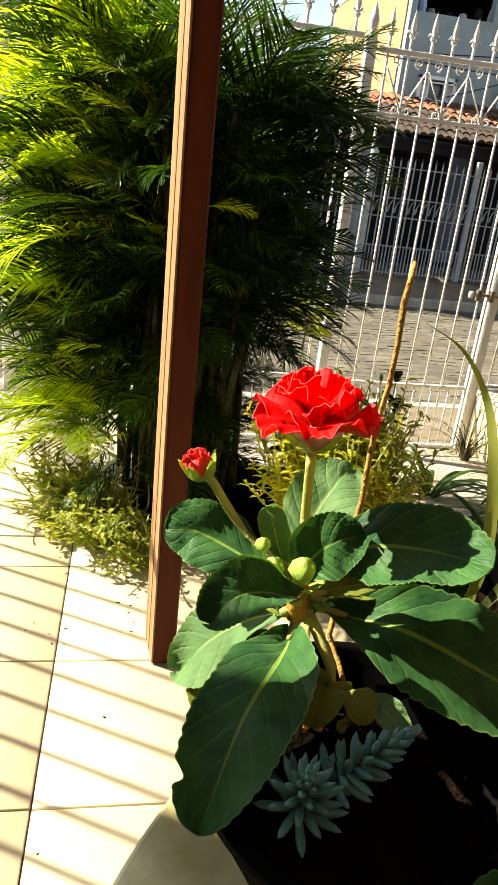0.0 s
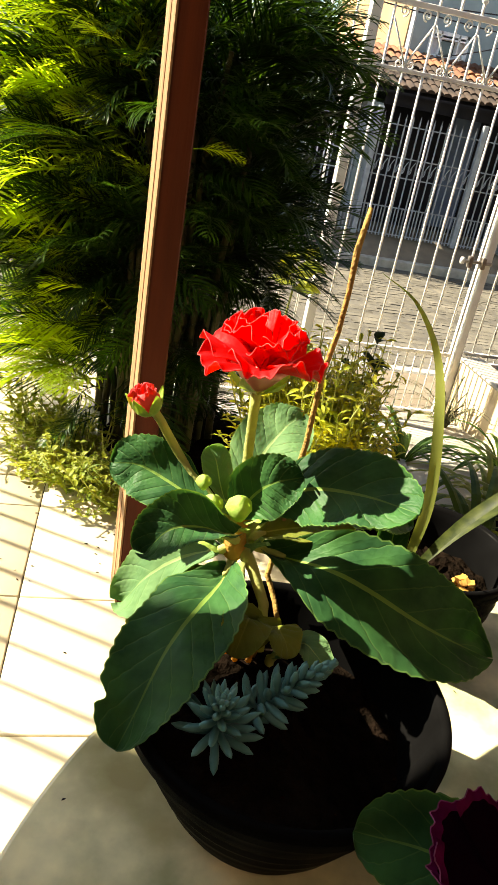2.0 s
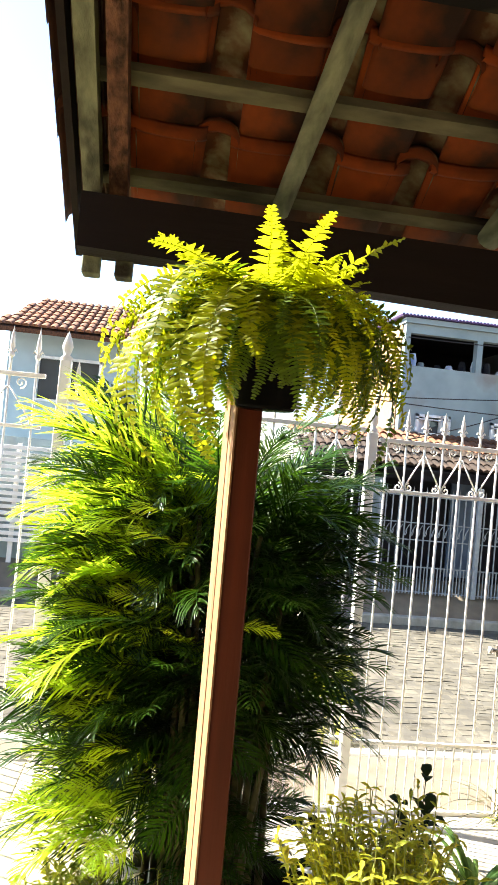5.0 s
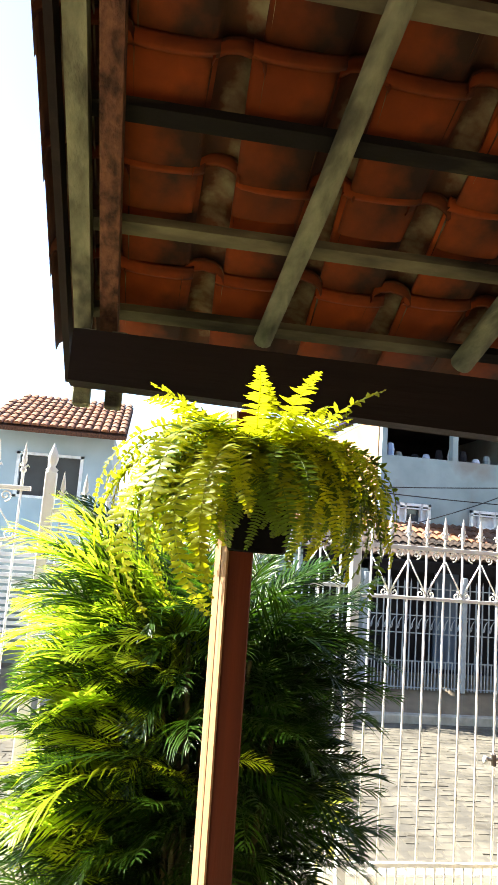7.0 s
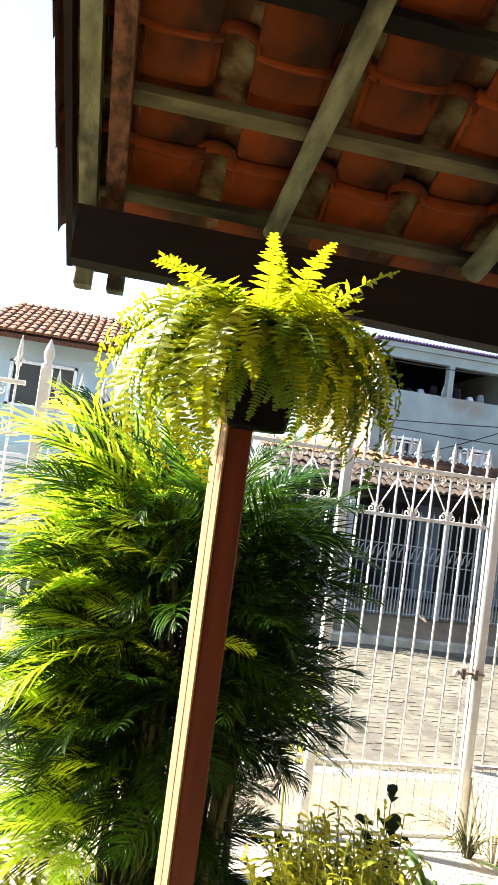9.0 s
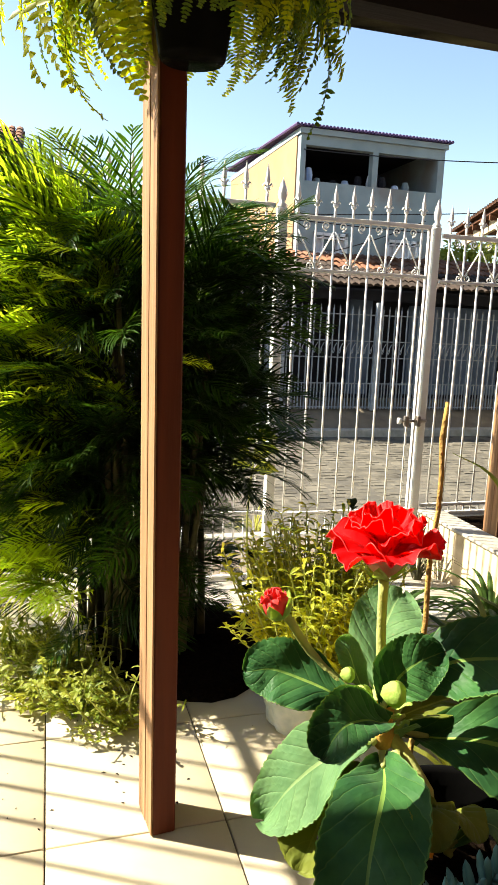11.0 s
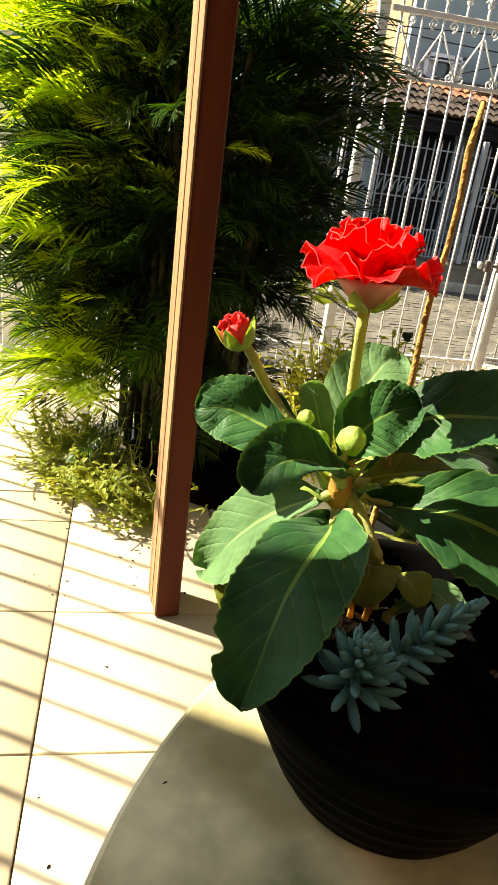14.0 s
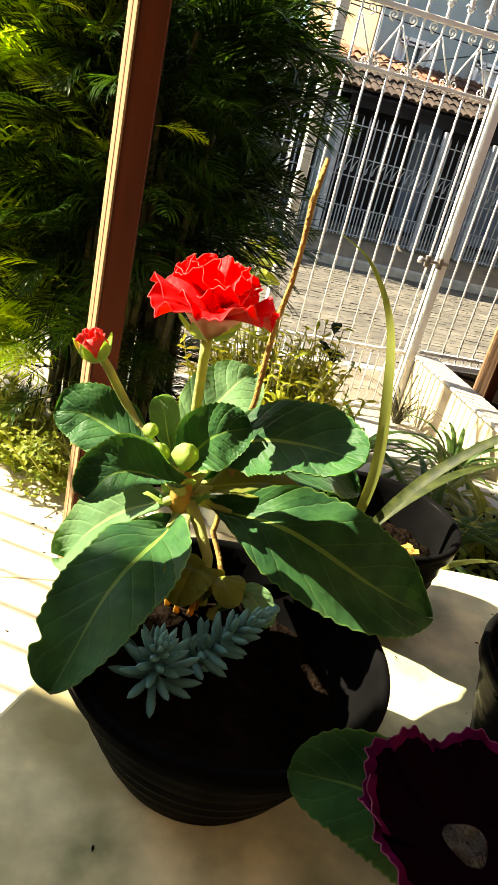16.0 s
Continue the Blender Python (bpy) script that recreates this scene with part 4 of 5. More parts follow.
    r0, r1 = rnd.uniform(0.02, 0.28), rnd.uniform(0.08, 0.38)
    h = rnd.uniform(0.7, 1.5)
    pts = [(1.27 + r0 * math.cos(a) + (r1 - r0) * math.cos(a) * t * t, 3.42 + r0 * math.sin(a) + (r1 - r0) * math.sin(a) * t * t, h * t) for t in (0, 0.25, 0.5, 0.75, 1)]
    part("cane", Shape().tube(pts, [0.017, 0.015, 0.013, 0.012, 0.008], 7), "cane", palm, smooth=True)


def reach(azimuth):
    """Fronds are shorter on the side of the veranda post."""
    turn = ((azimuth + 180) % 360) - 180
    return 0.66 if -165 < turn < -50 else 0.74 if -50 <= turn < 75 else 1.0


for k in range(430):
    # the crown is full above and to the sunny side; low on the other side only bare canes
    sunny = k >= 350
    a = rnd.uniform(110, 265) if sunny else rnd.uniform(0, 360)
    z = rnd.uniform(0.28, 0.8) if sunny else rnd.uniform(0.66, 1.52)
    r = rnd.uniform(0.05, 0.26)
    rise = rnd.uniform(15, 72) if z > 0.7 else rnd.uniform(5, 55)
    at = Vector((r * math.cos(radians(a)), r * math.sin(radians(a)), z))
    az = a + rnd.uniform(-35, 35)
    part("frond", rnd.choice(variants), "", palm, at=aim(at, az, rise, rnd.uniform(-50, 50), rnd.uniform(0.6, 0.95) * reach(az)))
for k in range(90):
    a = rnd.uniform(-110, 120)
    at = Vector((0.10 * math.cos(radians(a)), 0.10 * math.sin(radians(a)), rnd.uniform(0.10, 0.8)))
    part("frond", rnd.choice(variants), "", palm, at=aim(at, a, rnd.uniform(10, 55), rnd.uniform(-50, 50), rnd.uniform(0.28, 0.48)))
# sunlit-coloured fronds crowd the sunny side, so the light there is partly colour
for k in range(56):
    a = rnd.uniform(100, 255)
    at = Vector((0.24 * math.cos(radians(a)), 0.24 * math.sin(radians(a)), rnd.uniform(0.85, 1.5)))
    part("frond", rnd.choice(sunlit_fronds), "", palm, at=aim(at, a, rnd.uniform(40, 82), rnd.uniform(-40, 40), rnd.uniform(0.55, 0.82) * reach(a)))
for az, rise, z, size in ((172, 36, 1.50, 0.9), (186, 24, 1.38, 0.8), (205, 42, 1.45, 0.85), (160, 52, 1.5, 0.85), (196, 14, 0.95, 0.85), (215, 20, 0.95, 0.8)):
    part("frond", sunlit_fronds[int(az) % 4], "", palm, at=aim((-0.18, -0.08, z), az, rise, 15, size))
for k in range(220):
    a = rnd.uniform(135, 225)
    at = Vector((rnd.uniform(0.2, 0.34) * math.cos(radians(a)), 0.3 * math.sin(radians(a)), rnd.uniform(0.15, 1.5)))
    part("frond", rnd.choice(sunlit_fronds if k % 4 else variants), "", palm, at=aim(at, a + rnd.uniform(-30, 30), rnd.uniform(5, 60), rnd.uniform(-60, 60), rnd.uniform(0.40, 0.70) * reach(a)))
# two fronds that stand out: one arching to the sunny side, one tip beside the post in the sunlit colour
part("frond", variants[5], "", palm, at=aim((-0.10, -0.30, 0.98), 195, 38, 10, 0.72))
part("frond", sunlit_fronds[1], "", palm, at=aim((-0.02, -0.56, 1.15), -22, 12, 25, 0.19))

climber = thing("leaf_shoot", "yellow-green leafy shoot growing beside the street fence", "plant", (1.96, 4.19, -0.26))
s, st = Shape(), Shape()
st.tube(arc_points([(1.96, 4.19, -0.262), (1.93, 4.20, 0.2), (1.95, 4.19, 0.6)], 8), 0.006, 6)
for k in range(9):
    a = k * 2.4
    o = Vector((1.945, 4.19, 0.50 + 0.022 * k))
    way = Vector((math.cos(a), math.sin(a) * 0.6, 0.15)).normalized()
    side = way.cross(Vector((0, -0.8, 0.6))).normalized()
    s.blade([o, o + way * 0.05, o + way * 0.10, o + way * 0.15 - Vector((0, 0, 0.03))], [0.01, 0.075, 0.065, 0.002], side, 0.08)
part("leaf", s, "weed", climber)
part("stem", st, "stem", climber)

# ---------- low plants and soil at the palm's foot ----------
# soil at the palm's foot, spread wider to blacken the floor in its shade
bedm = Shape()
for r in range(7):
    for k in range(28):
        a = 2 * math.pi * k / 28
        q = r / 6
        bedm.v.append((1.44 + (0.43 + 0.03 * math.sin(3 * a)) * q * math.cos(a), 3.27 + (0.45 + 0.03 * math.cos(4 * a)) * q * math.sin(a), 0.012 + 0.03 * (1 - q ** 3) + 0.008 * math.sin(7 * a + r) - (0.17 if r == 6 else 0)))
        bedm.uv.append((0.0, 0.0))
for r in range(6):
    for k in range(28):
        j = (k + 1) % 28
        bedm.f.append((r * 28 + k, r * 28 + j, r * 28 + 28 + j, r * 28 + 28 + k))
solid("palm_bed", bedm, "soil", "mound of dark soil under the palm, widened to stand for its shade", "bed", "structure", smooth=True)


def small_leaf(s, o, way, ln, w, q):
    side = way.cross(Vector((q.uniform(-.4, .4), q.uniform(-.4, .4), 1))).normalized()
    up = side.cross(way)
    s.blade([o, o + way * ln * 0.35 + up * ln * 0.08, o + way * ln * 0.7 + up * ln * 0.05, o + way * ln - up * ln * 0.1], [w * 0.3, w, w * 0.8, 0.0008], side, 0.12)


def leafy(s, q, base, height, lean, pairs, ln, w, stems):
    """Stems from base, each with pairs of leaves."""
    top = base + Vector((lean[0], lean[1], height))
    mid = base.lerp(top, 0.5) + Vector((q.uniform(-.03, .03), q.uniform(-.03, .03), 0))
    pts = arc_points([base, mid, top], 7)
    stems.tube(pts, [0.004 - 0.0004 * k for k in range(7)], 5)
    for k in range(pairs):
        u = 0.18 + 0.82 * k / max(1, pairs - 1)
        i = min(int(u * 6), 5)
        o = pts[i].lerp(pts[i + 1], u * 6 - i)
        az = k * 1.57 + q.uniform(-0.5, 0.5)
        for d in (0, math.pi):
            way = Vector((math.cos(az + d), math.sin(az + d), q.uniform(-0.15, 0.6))).normalized()
            small_leaf(s, o, way, ln * q.uniform(0.6, 1.2), w * q.uniform(0.7, 1.2), q)


rnd = random.Random(33)
s, st = Shape(), Shape()
for k in range(240):
    a = rnd.uniform(math.radians(165), math.radians(258))
    r = rnd.uniform(0.36, 0.60)
    b = Vector((1.34 + r * math.cos(a), 3.30 + r * math.sin(a) * 0.95, 0.0))
    leafy(s, rnd, b, rnd.uniform(0.02, 0.17) * (0.5 + rnd.random()), (rnd.uniform(-.16, .10), rnd.uniform(-.16, .08)), rnd.randint(4, 8), rnd.uniform(0.018, 0.044), rnd.uniform(0.007, 0.020), st)
weeds = thing("weeds", "straggling yellow-green weeds at the palm's foot", "weeds", (1.1, 2.8, 0.0), kind="stuff")
part("foliage", s, "weed", weeds)
tagged(part("stem", st, "stem", weeds), kind="stuff")

# ---------- bush in its bag ----------
BX, BY = 1.75, 2.70
bush = thing("bush", "yellow-green leafy bush growing in a white plastic bag", "bush", (BX, BY, 0.0))
s, st = Shape(), Shape()
for k in range(270):
    a, r = rnd.uniform(0, 2 * math.pi), 0.13 * math.sqrt(rnd.random())
    b = Vector((BX + r * math.cos(a), BY + r * math.sin(a), 0.20))
    h = rnd.uniform(0.18, 0.52) * (1 - 0.4 * (r / 0.11) ** 2 * rnd.random())
    leafy(s, rnd, b, h, (0.95 * (b.x - BX) + rnd.uniform(-.13, .07), 0.8 * (b.y - BY) + rnd.uniform(-.06, .06)), rnd.randint(9, 14), 0.043, 0.0125, st)
part("foliage", s, "bush", bush)
tagged(part("stem", st, "stem", bush), kind="stuff")
s = Shape()
rings, seg = 14, 30
for r in range(rings):
    t = r / (rings - 1)
    for k in range(seg):
        a = 2 * math.pi * k / seg
        rad = (0.115 + 0.02 * math.sin(math.pi * t) + 0.035 * max(0, t - 0.8) * 5 * (0.5 + 0.5 * math.sin(a * 2 + 1))) * (1 + 0.05 * math.sin(7 * a + 5 * t) + 0.035 * math.sin(13 * a - 8 * t))
        s.v.append((BX - 0.04 + rad * math.cos(a), BY + rad * math.sin(a), 0.002 + 0.29 * t + 0.015 * t * math.sin(5 * a)))
        s.uv.append((0.0, 0.0))
for r in range(rings - 1):
    for k in range(seg):
        j = (k + 1) % seg
        s.f.append((r * seg + k, r * seg + j, r * seg + seg + j, r * seg + seg + k))
part("plastic_bag", s, "bag", bush, "crumpled white plastic bag", smooth=True)
part("soil", Shape().lathe([(0.001, 0.215), (0.06, 0.212), (0.112, 0.20)], 24, (BX, BY, 0.0)), "soil", bush)

dark_plant = thing("dark_leaved_plant", "tall plant with dark purplish oval leaves", "plant", (1.86, 3.05, -0.01))
s, st = Shape(), Shape()
for k in range(7):
    a = rnd.uniform(0, 6.28)
    b = Vector((1.86 + 0.05 * math.cos(a), 3.05 + 0.05 * math.sin(a), -0.01))
    leafy(s, rnd, b, rnd.uniform(0.38, 0.60), (0.20 * math.cos(a), 0.12 * math.sin(a)), 4, 0.10, 0.042, st)
part("foliage", s, "darkleaf", dark_plant)
tagged(part("stem", st, "darkleaf", dark_plant), kind="stuff")

# ---------- strap-leaved garden plants, tuft of grass ----------
def strap_plant(name, at, n, ln, w, seed, material, label, az0=0, az1=360, rise0=35, rise1=75):
    q = random.Random(seed)
    p = thing(name, label, "plant", at, "strap-leaved plants")
    for k in range(n):
        a = radians(q.uniform(az0, az1))
        e = radians(q.uniform(rise0, rise1))
        length = ln * q.uniform(0.65, 1.1)
        d = Vector((math.cos(a), math.sin(a), 0))
        pts, pos, ee = [], Vector((0.02 * math.cos(a), 0.02 * math.sin(a), 0)), e
        for i in range(9):
            pts.append(pos.copy())
            pos = pos + (d * math.cos(ee) + Vector((0, 0, math.sin(ee)))) * length / 8
            ee -= q.uniform(0.16, 0.30)
        side = Vector((-d.y, d.x, 0))
        sh = Shape().blade(pts, [w * c for c in (0.7, 0.9, 1, 1, 0.95, 0.85, 0.7, 0.45, 0.04)], side, 0.15)
        part("leaf", sh, material, p, at=Matrix.Identity(4))
    return p


strap_plant("strap_leaved_plant", (2.02, 2.20, 0.0), 22, 0.50, 0.030, 4, "strap", "clump of arching pale green strap leaves beside the veranda floor", rise0=40, rise1=80)
strap_plant("strap_leaved_plant", (2.32, 2.52, 0.0), 26, 0.60, 0.036, 5, "strapdark", "clump of arching dark green strap leaves beside the bush")
strap_plant("strap_leaved_plant", (2.60, 2.15, -0.02), 26, 0.55, 0.036, 6, "strapdark", "clump of arching dark green strap leaves in the bed")
strap_plant("strap_leaved_plant", (2.72, 2.70, -0.02), 24, 0.55, 0.034, 7, "strap", "clump of pale green strap leaves by the path")
strap_plant("strap_leaved_plant", (2.05, 2.62, 0.0), 20, 0.50, 0.030, 8, "strapdark", "clump of arching dark green strap leaves by the bush")
strap_plant("grass_tuft", (2.42, 5.62, -0.30), 40, 0.30, 0.008, 9, "grass", "tuft of dry yellow grass at the kerb", rise0=50, rise1=88)
strap_plant("grass_tuft", (3.08, 4.44, -0.255), 30, 0.12, 0.007, 10, "weed", "tuft of grass beside the gate post", rise0=30, rise1=80)
strap_plant("strap_leaved_plant", (2.62, 2.98, -0.02), 34, 0.42, 0.026, 11, "strap", "dense clump of pale green strap leaves below the low wall", rise0=25, rise1=80)
strap_plant("strap_leaved_plant", (2.95, 3.45, -0.10), 30, 0.40, 0.030, 12, "strapdark", "clump of dark green strap leaves against the low wall", rise0=35, rise1=85)
strap_plant("strap_leaved_plant", (2.48, 3.55, -0.10), 22, 0.42, 0.026, 13, "strapdark", "clump of dark green strap leaves on the path behind the bush", rise0=35, rise1=80)
strap_plant("strap_leaved_plant", (2.62, 2.55, -0.02), 26, 0.34, 0.022, 14, "weed", "low clump of sunlit yellow-green strap leaves in the bed", rise0=15, rise1=65)
strap_plant("grass_tuft", (3.03, 4.28, -0.215), 40, 0.48, 0.010, 15, "cane", "tuft of dry brown stems beside the low wall", rise0=66, rise1=88)
low_plant = thing("broad_leaved_plant", "low plant with broad pale green leaves in the bed", "plant", (2.5, 2.25, 0.0))
s, st = Shape(), Shape()
for k in range(26):
    b = Vector((rnd.uniform(2.38, 3.0), rnd.uniform(1.5, 2.8), -0.02))
    leafy(s, rnd, b, rnd.uniform(0.12, 0.3), (rnd.uniform(-.1, .1), rnd.uniform(-.1, .1)), 4, 0.12, 0.05, st)
part("foliage", s, "weed", low_plant)
tagged(part("stem", st, "stem", low_plant), kind="stuff")

# far foliage beyond the street
far_tree = thing("far_trees", "sunlit trees beyond the street", "trees", (9.0, 13.2, 0.0), kind="stuff")
s = Shape()
for k in range(3600):
    a, b = rnd.uniform(0, 6.28), rnd.uniform(-1, 1)
    c = rnd.choice([(7.9, 12.6, 2.1, 0.5), (8.4, 12.9, 2.2, 0.65), (9.0, 13.2, 2.2, 0.8), (10.2, 14, 2.2, 1.0), (11.6, 14.4, 2.0, 1.0)])
    r = c[3] * rnd.uniform(0.75, 1.05)
    o = Vector((c[0] + r * math.cos(a) * math.sqrt(1 - b * b), c[1] + r * math.sin(a) * math.sqrt(1 - b * b), c[2] + r * b))
    small_leaf(s, o, Vector((rnd.uniform(-1, 1), rnd.uniform(-1, 1), rnd.uniform(-.8, .4))).normalized(), 0.17, 0.08, rnd)
part("foliage", s, "farleaf", far_tree)
part("trunk", Shape().tube([(9.0, 13.2, 0), (8.95, 13.2, 1.2), (9.05, 13.2, 2.2)], [0.14, 0.12, 0.06], 8), "cane", far_tree)

# ---------- hanging fern ----------
def fern_frond(seed, length=0.46, pairs=34, leaf=0.040, droop=2.0, material="fern"):
    q = random.Random(seed)
    s = Shape()
    n = 14
    spine, a, p = [], 0.0, Vector((0, 0, 0))
    for k in range(n + 1):
        spine.append(p.copy())
        a -= droop / n * (1.25 - 0.5 * k / n)
        p = p + Vector((math.cos(a), 0.07 * math.sin(k * 0.5 + seed), math.sin(a))) * length / n
    s.tube(spine, [0.0022 * (1 - 0.7 * k / n) for k in range(n + 1)], 4)
    for k in range(pairs):
        u = 0.08 + 0.92 * k / (pairs - 1)
        i = min(int(u * n), n - 1)
        o = spine[i].lerp(spine[i + 1], u * n - i)
        d = (spine[i + 1] - spine[i]).normalized()
        up = Vector((-d.z, 0, d.x))
        ln = leaf * (1 - u ** 3 * 0.75) * min(1, 0.35 + u * 4) * q.uniform(0.65, 1.12)
        for sgn in (-1, 1):
            way = (Vector((0, sgn, 0)) + d * 0.22 + up * q.uniform(-0.4, 0.5)).normalized()
            s.blade([o, o + way * ln * 0.5 + up * ln * 0.06, o + way * ln], [0.0060, 0.0085, 0.0008], d, 0.12)
    me = s.mesh("frond", True)
    me.materials.append(M[material])
    return me


fern = thing("hanging_fern", "lush yellow-green sword fern in a dark hanging pot", "fern", (1.19, 2.19, 1.785))
part("pot", Shape().lathe([(0.001, 0.0), (0.062, 0.0), (0.066, 0.006), (0.088, 0.15), (0.096, 0.152), (0.096, 0.172), (0.088, 0.172), (0.084, 0.14), (0.001, 0.13)], 28), "pot", fern, "black plastic pot", smooth=True, at=Matrix.Identity(4))
part("hook", Shape().tube([(0.0, 0.085, 0.16), (0.0, 0.10, 0.17), (0.0, 0.12, 0.16)], 0.004, 6), "steel", fern, at=Matrix.Identity(4))
ferns = [fern_frond(i, 0.40 + 0.03 * (i % 3), 42, 0.043, 2.5 + 0.22 * (i % 4), "fern" if i < 5 else "fern_green") for i in range(8)]
upright = [fern_frond(10 + i, 0.27, 32, 0.046, 0.7 + 0.4 * i) for i in range(3)]
rnd = random.Random(77)
for k in range(190):
    a = rnd.uniform(0, 360) if k < 130 else rnd.uniform(120, 280)
    size = rnd.uniform(0.55, 1.06) * (0.65 if 50 < a < 130 else 0.8 if 235 < a < 300 else 1.0)
    part("frond", rnd.choice(ferns), "", fern, at=aim((0.05 * math.cos(radians(a)), 0.05 * math.sin(radians(a)), 0.17), a, rnd.uniform(28, 84), rnd.uniform(-50, 50), size))
for k in range(34):
    a = rnd.uniform(0, 360)
    part("frond", rnd.choice(upright), "", fern, at=aim((0.03 * math.cos(radians(a)), 0.03 * math.sin(radians(a)), 0.18), a, rnd.uniform(40, 72), rnd.uniform(-60, 60), rnd.uniform(0.65, 0.95)))
# fronds that stand up out of the crown, and long ones that hang on the sunny side
for az, rise, size, me in ((-80, 66, 1.05, upright[0]), (-35, 62, 1.15, upright[0]), (8, 45, 1.2, upright[1]), (165, 62, 1.15, upright[0]), (205, 58, 1.2, upright[1]), (-110, 70, 1.0, upright[0]),
                           (175, 52, 1.25, ferns[0]), (188, 45, 1.3, ferns[1]), (200, 50, 1.3, ferns[2]), (215, 46, 1.35, ferns[3]), (232, 52, 1.25, ferns[0]), (222, 62, 1.3, ferns[4]), (-10, 40, 1.1, ferns[5]), (-28, 48, 1.05, ferns[6])):
    part("frond", me, "", fern, at=aim((0.03 * math.cos(radians(az)), 0.03 * math.sin(radians(az)), 0.175), az, rise, 12, size))

# ---------- round table ----------
TX, TY, TZ, TR = 1.573, 0.889, 0.73, 0.583
table = thing("round_table", "round pale terrazzo garden table", "table", (TX, TY, 0.0))
part("tabletop", Shape().lathe([(0.001, TZ - 0.045), (TR - 0.02, TZ - 0.045), (TR - 0.004, TZ - 0.040), (TR, TZ - 0.03), (TR, TZ - 0.006), (TR - 0.0015, TZ - 0.0015), (TR - 0.005, TZ), (0.001, TZ)], 160), "marble", table, smooth=False, at=Matrix.Identity(4))
part("pedestal", Shape().lathe([(0.001, 0.0), (0.24, 0.0), (0.24, 0.05), (0.12, 0.10), (0.09, 0.3), (0.11, 0.58), (0.2, TZ - 0.046), (0.001, TZ - 0.046)], 40), "marble", table, smooth=True, at=Matrix.Identity(4))


# ---------- potted plants on the table ----------
def plastic_pot(parent, at, r_top, r_base, height, soil_drop=0.022, material="pot", fall=0.0):
    prof = [(0.001, 0.0), (r_base - 0.004, 0.0), (r_base, 0.004)]
    for k in range(1, 19):
        t = k / 19
        prof.append((r_base + (r_top - 0.006 - r_base) * t ** 0.8 + 0.0011 * math.sin(k * 1.9) * (1 if t < 0.75 else 0), height * 0.86 * t))
    deep = height - soil_drop - 0.03 - 2 * fall
    r_deep = min(r_top - 0.010, r_base + (r_top - 0.006 - r_base) * deep / (height * 0.86) - 0.004)
    prof += [(r_top - 0.005, height * 0.86), (r_top, height * 0.87), (r_top + 0.001, height * 0.985), (r_top - 0.001, height), (r_top - 0.005, height), (r_top - 0.008, height * 0.97), (r_top - 0.011, height * 0.88), (r_deep, deep)]
    p = part("pot", Shape().lathe(prof, 64), material, parent, smooth=True, at=Matrix.Translation(at))
    q = random.Random(int(1000 * r_top))
    s = Shape()
    rings = 9
    for r in range(rings):
        for k in range(36):
            a = 2 * math.pi * k / 36
            rr = (r_top - 0.011 - 0.18 * soil_drop) * r / (rings - 1)
            s.v.append((rr * math.cos(a), rr * math.sin(a), height - soil_drop + q.uniform(-0.004, 0.004) - 0.006 * (r / rings) ** 2 - fall * max(0.0, min(1.0, (rr * math.cos(a - 0.1) + 0.01) / 0.07))))
            s.uv.append((0.0, 0.0))
    for r in range(rings - 1):
        for k in range(36):
            j = (k + 1) % 36
            s.f.append((r * 36 + k, r * 36 + j, r * 36 + 36 + j, r * 36 + 36 + k))
    part("soil", s, "soil", parent, at=Matrix.Translation(at))
    return p


def broad_leaf(parent, pts, width, normal, material, seed=0, cup=0.16, teeth=46, name="leaf", notch=0.0, point=0.42):
    """A scalloped, puckered oval leaf along the line pts; normal: the way its upper side faces."""
    q = random.Random(seed)
    n, m = 64, 16
    line = arc_points(pts, 240)
    s = Shape()
    v, f, uv = [], [], []
    nrm = Vector(normal).normalized()
    for layer in (0, 1):
        for i in range(n):
            u = 0.2 * i / (n - 1) + 0.8 * (1 - (1 - i / (n - 1)) ** 2)
            at = min(238, int(u * 239))
            p = line[at].lerp(line[at + 1], u * 239 - at)
            d = (line[min(at + 4, 239)] - line[max(at - 4, 0)]).normalized()
            side = d.cross(nrm).normalized()
            up = side.cross(d).normalized()
            w = width * 0.5 * (math.sin(math.pi * min(1.0, 0.015 + 0.9845 * u ** 1.18)) ** point) * min(1.0, 0.45 + 1.6 * u)
            w *= 1 + 0.065 * abs(math.sin(teeth * math.pi * u * 0.5 + 0.4 * math.sin(seed + 9 * u))) - 0.02 + 0.03 * math.sin(5 * u + seed * 1.7)
            for j in range(m + 1):
                c = 2 * j / m - 1
                if notch and c > 0:
                    w_here = w * (1 - notch * math.exp(-((u - 0.86) / 0.025) ** 2) * abs(c))
                else:
                    w_here = w
                rib = math.cos(2 * math.pi * 7.5 * (u - abs(c) * 0.5 * 0.55))
                bump = 0.011 * width * rib * abs(c) * (1 - abs(c)) * 4 * -1
                z = cup * width * (c * c) * 0.5 + bump + 0.035 * width * math.sin(u * 9 + c * 3 + seed) + 0.02 * width * abs(c) * math.sin(u * 23 + seed * 2) - 0.012 * width * math.exp(-(c * 9) ** 2)
                v.append(p + side * w_here * c + up * (z - layer * 0.0014))
                uv.append((u, j / m))
    o = n * (m + 1)
    for i in range(n - 1):
        for j in range(m):
            a = i * (m + 1) + j
            f.append((a, a + 1, a + m + 2, a + m + 1))
            f.append((o + a + m + 1, o + a + m + 2, o + a + 1, o + a))
    s.add(v, f, uv)
    return part(name, s, material, parent, smooth=True)


POT = (1.252, 1.160, TZ)
glox = thing("gloxinia", "red double gloxinia with broad velvety leaves in a black pot", "potted plant", POT)
plastic_pot(glox, (0, 0, 0), 0.136, 0.076, 0.133, 0.012, fall=0.04)
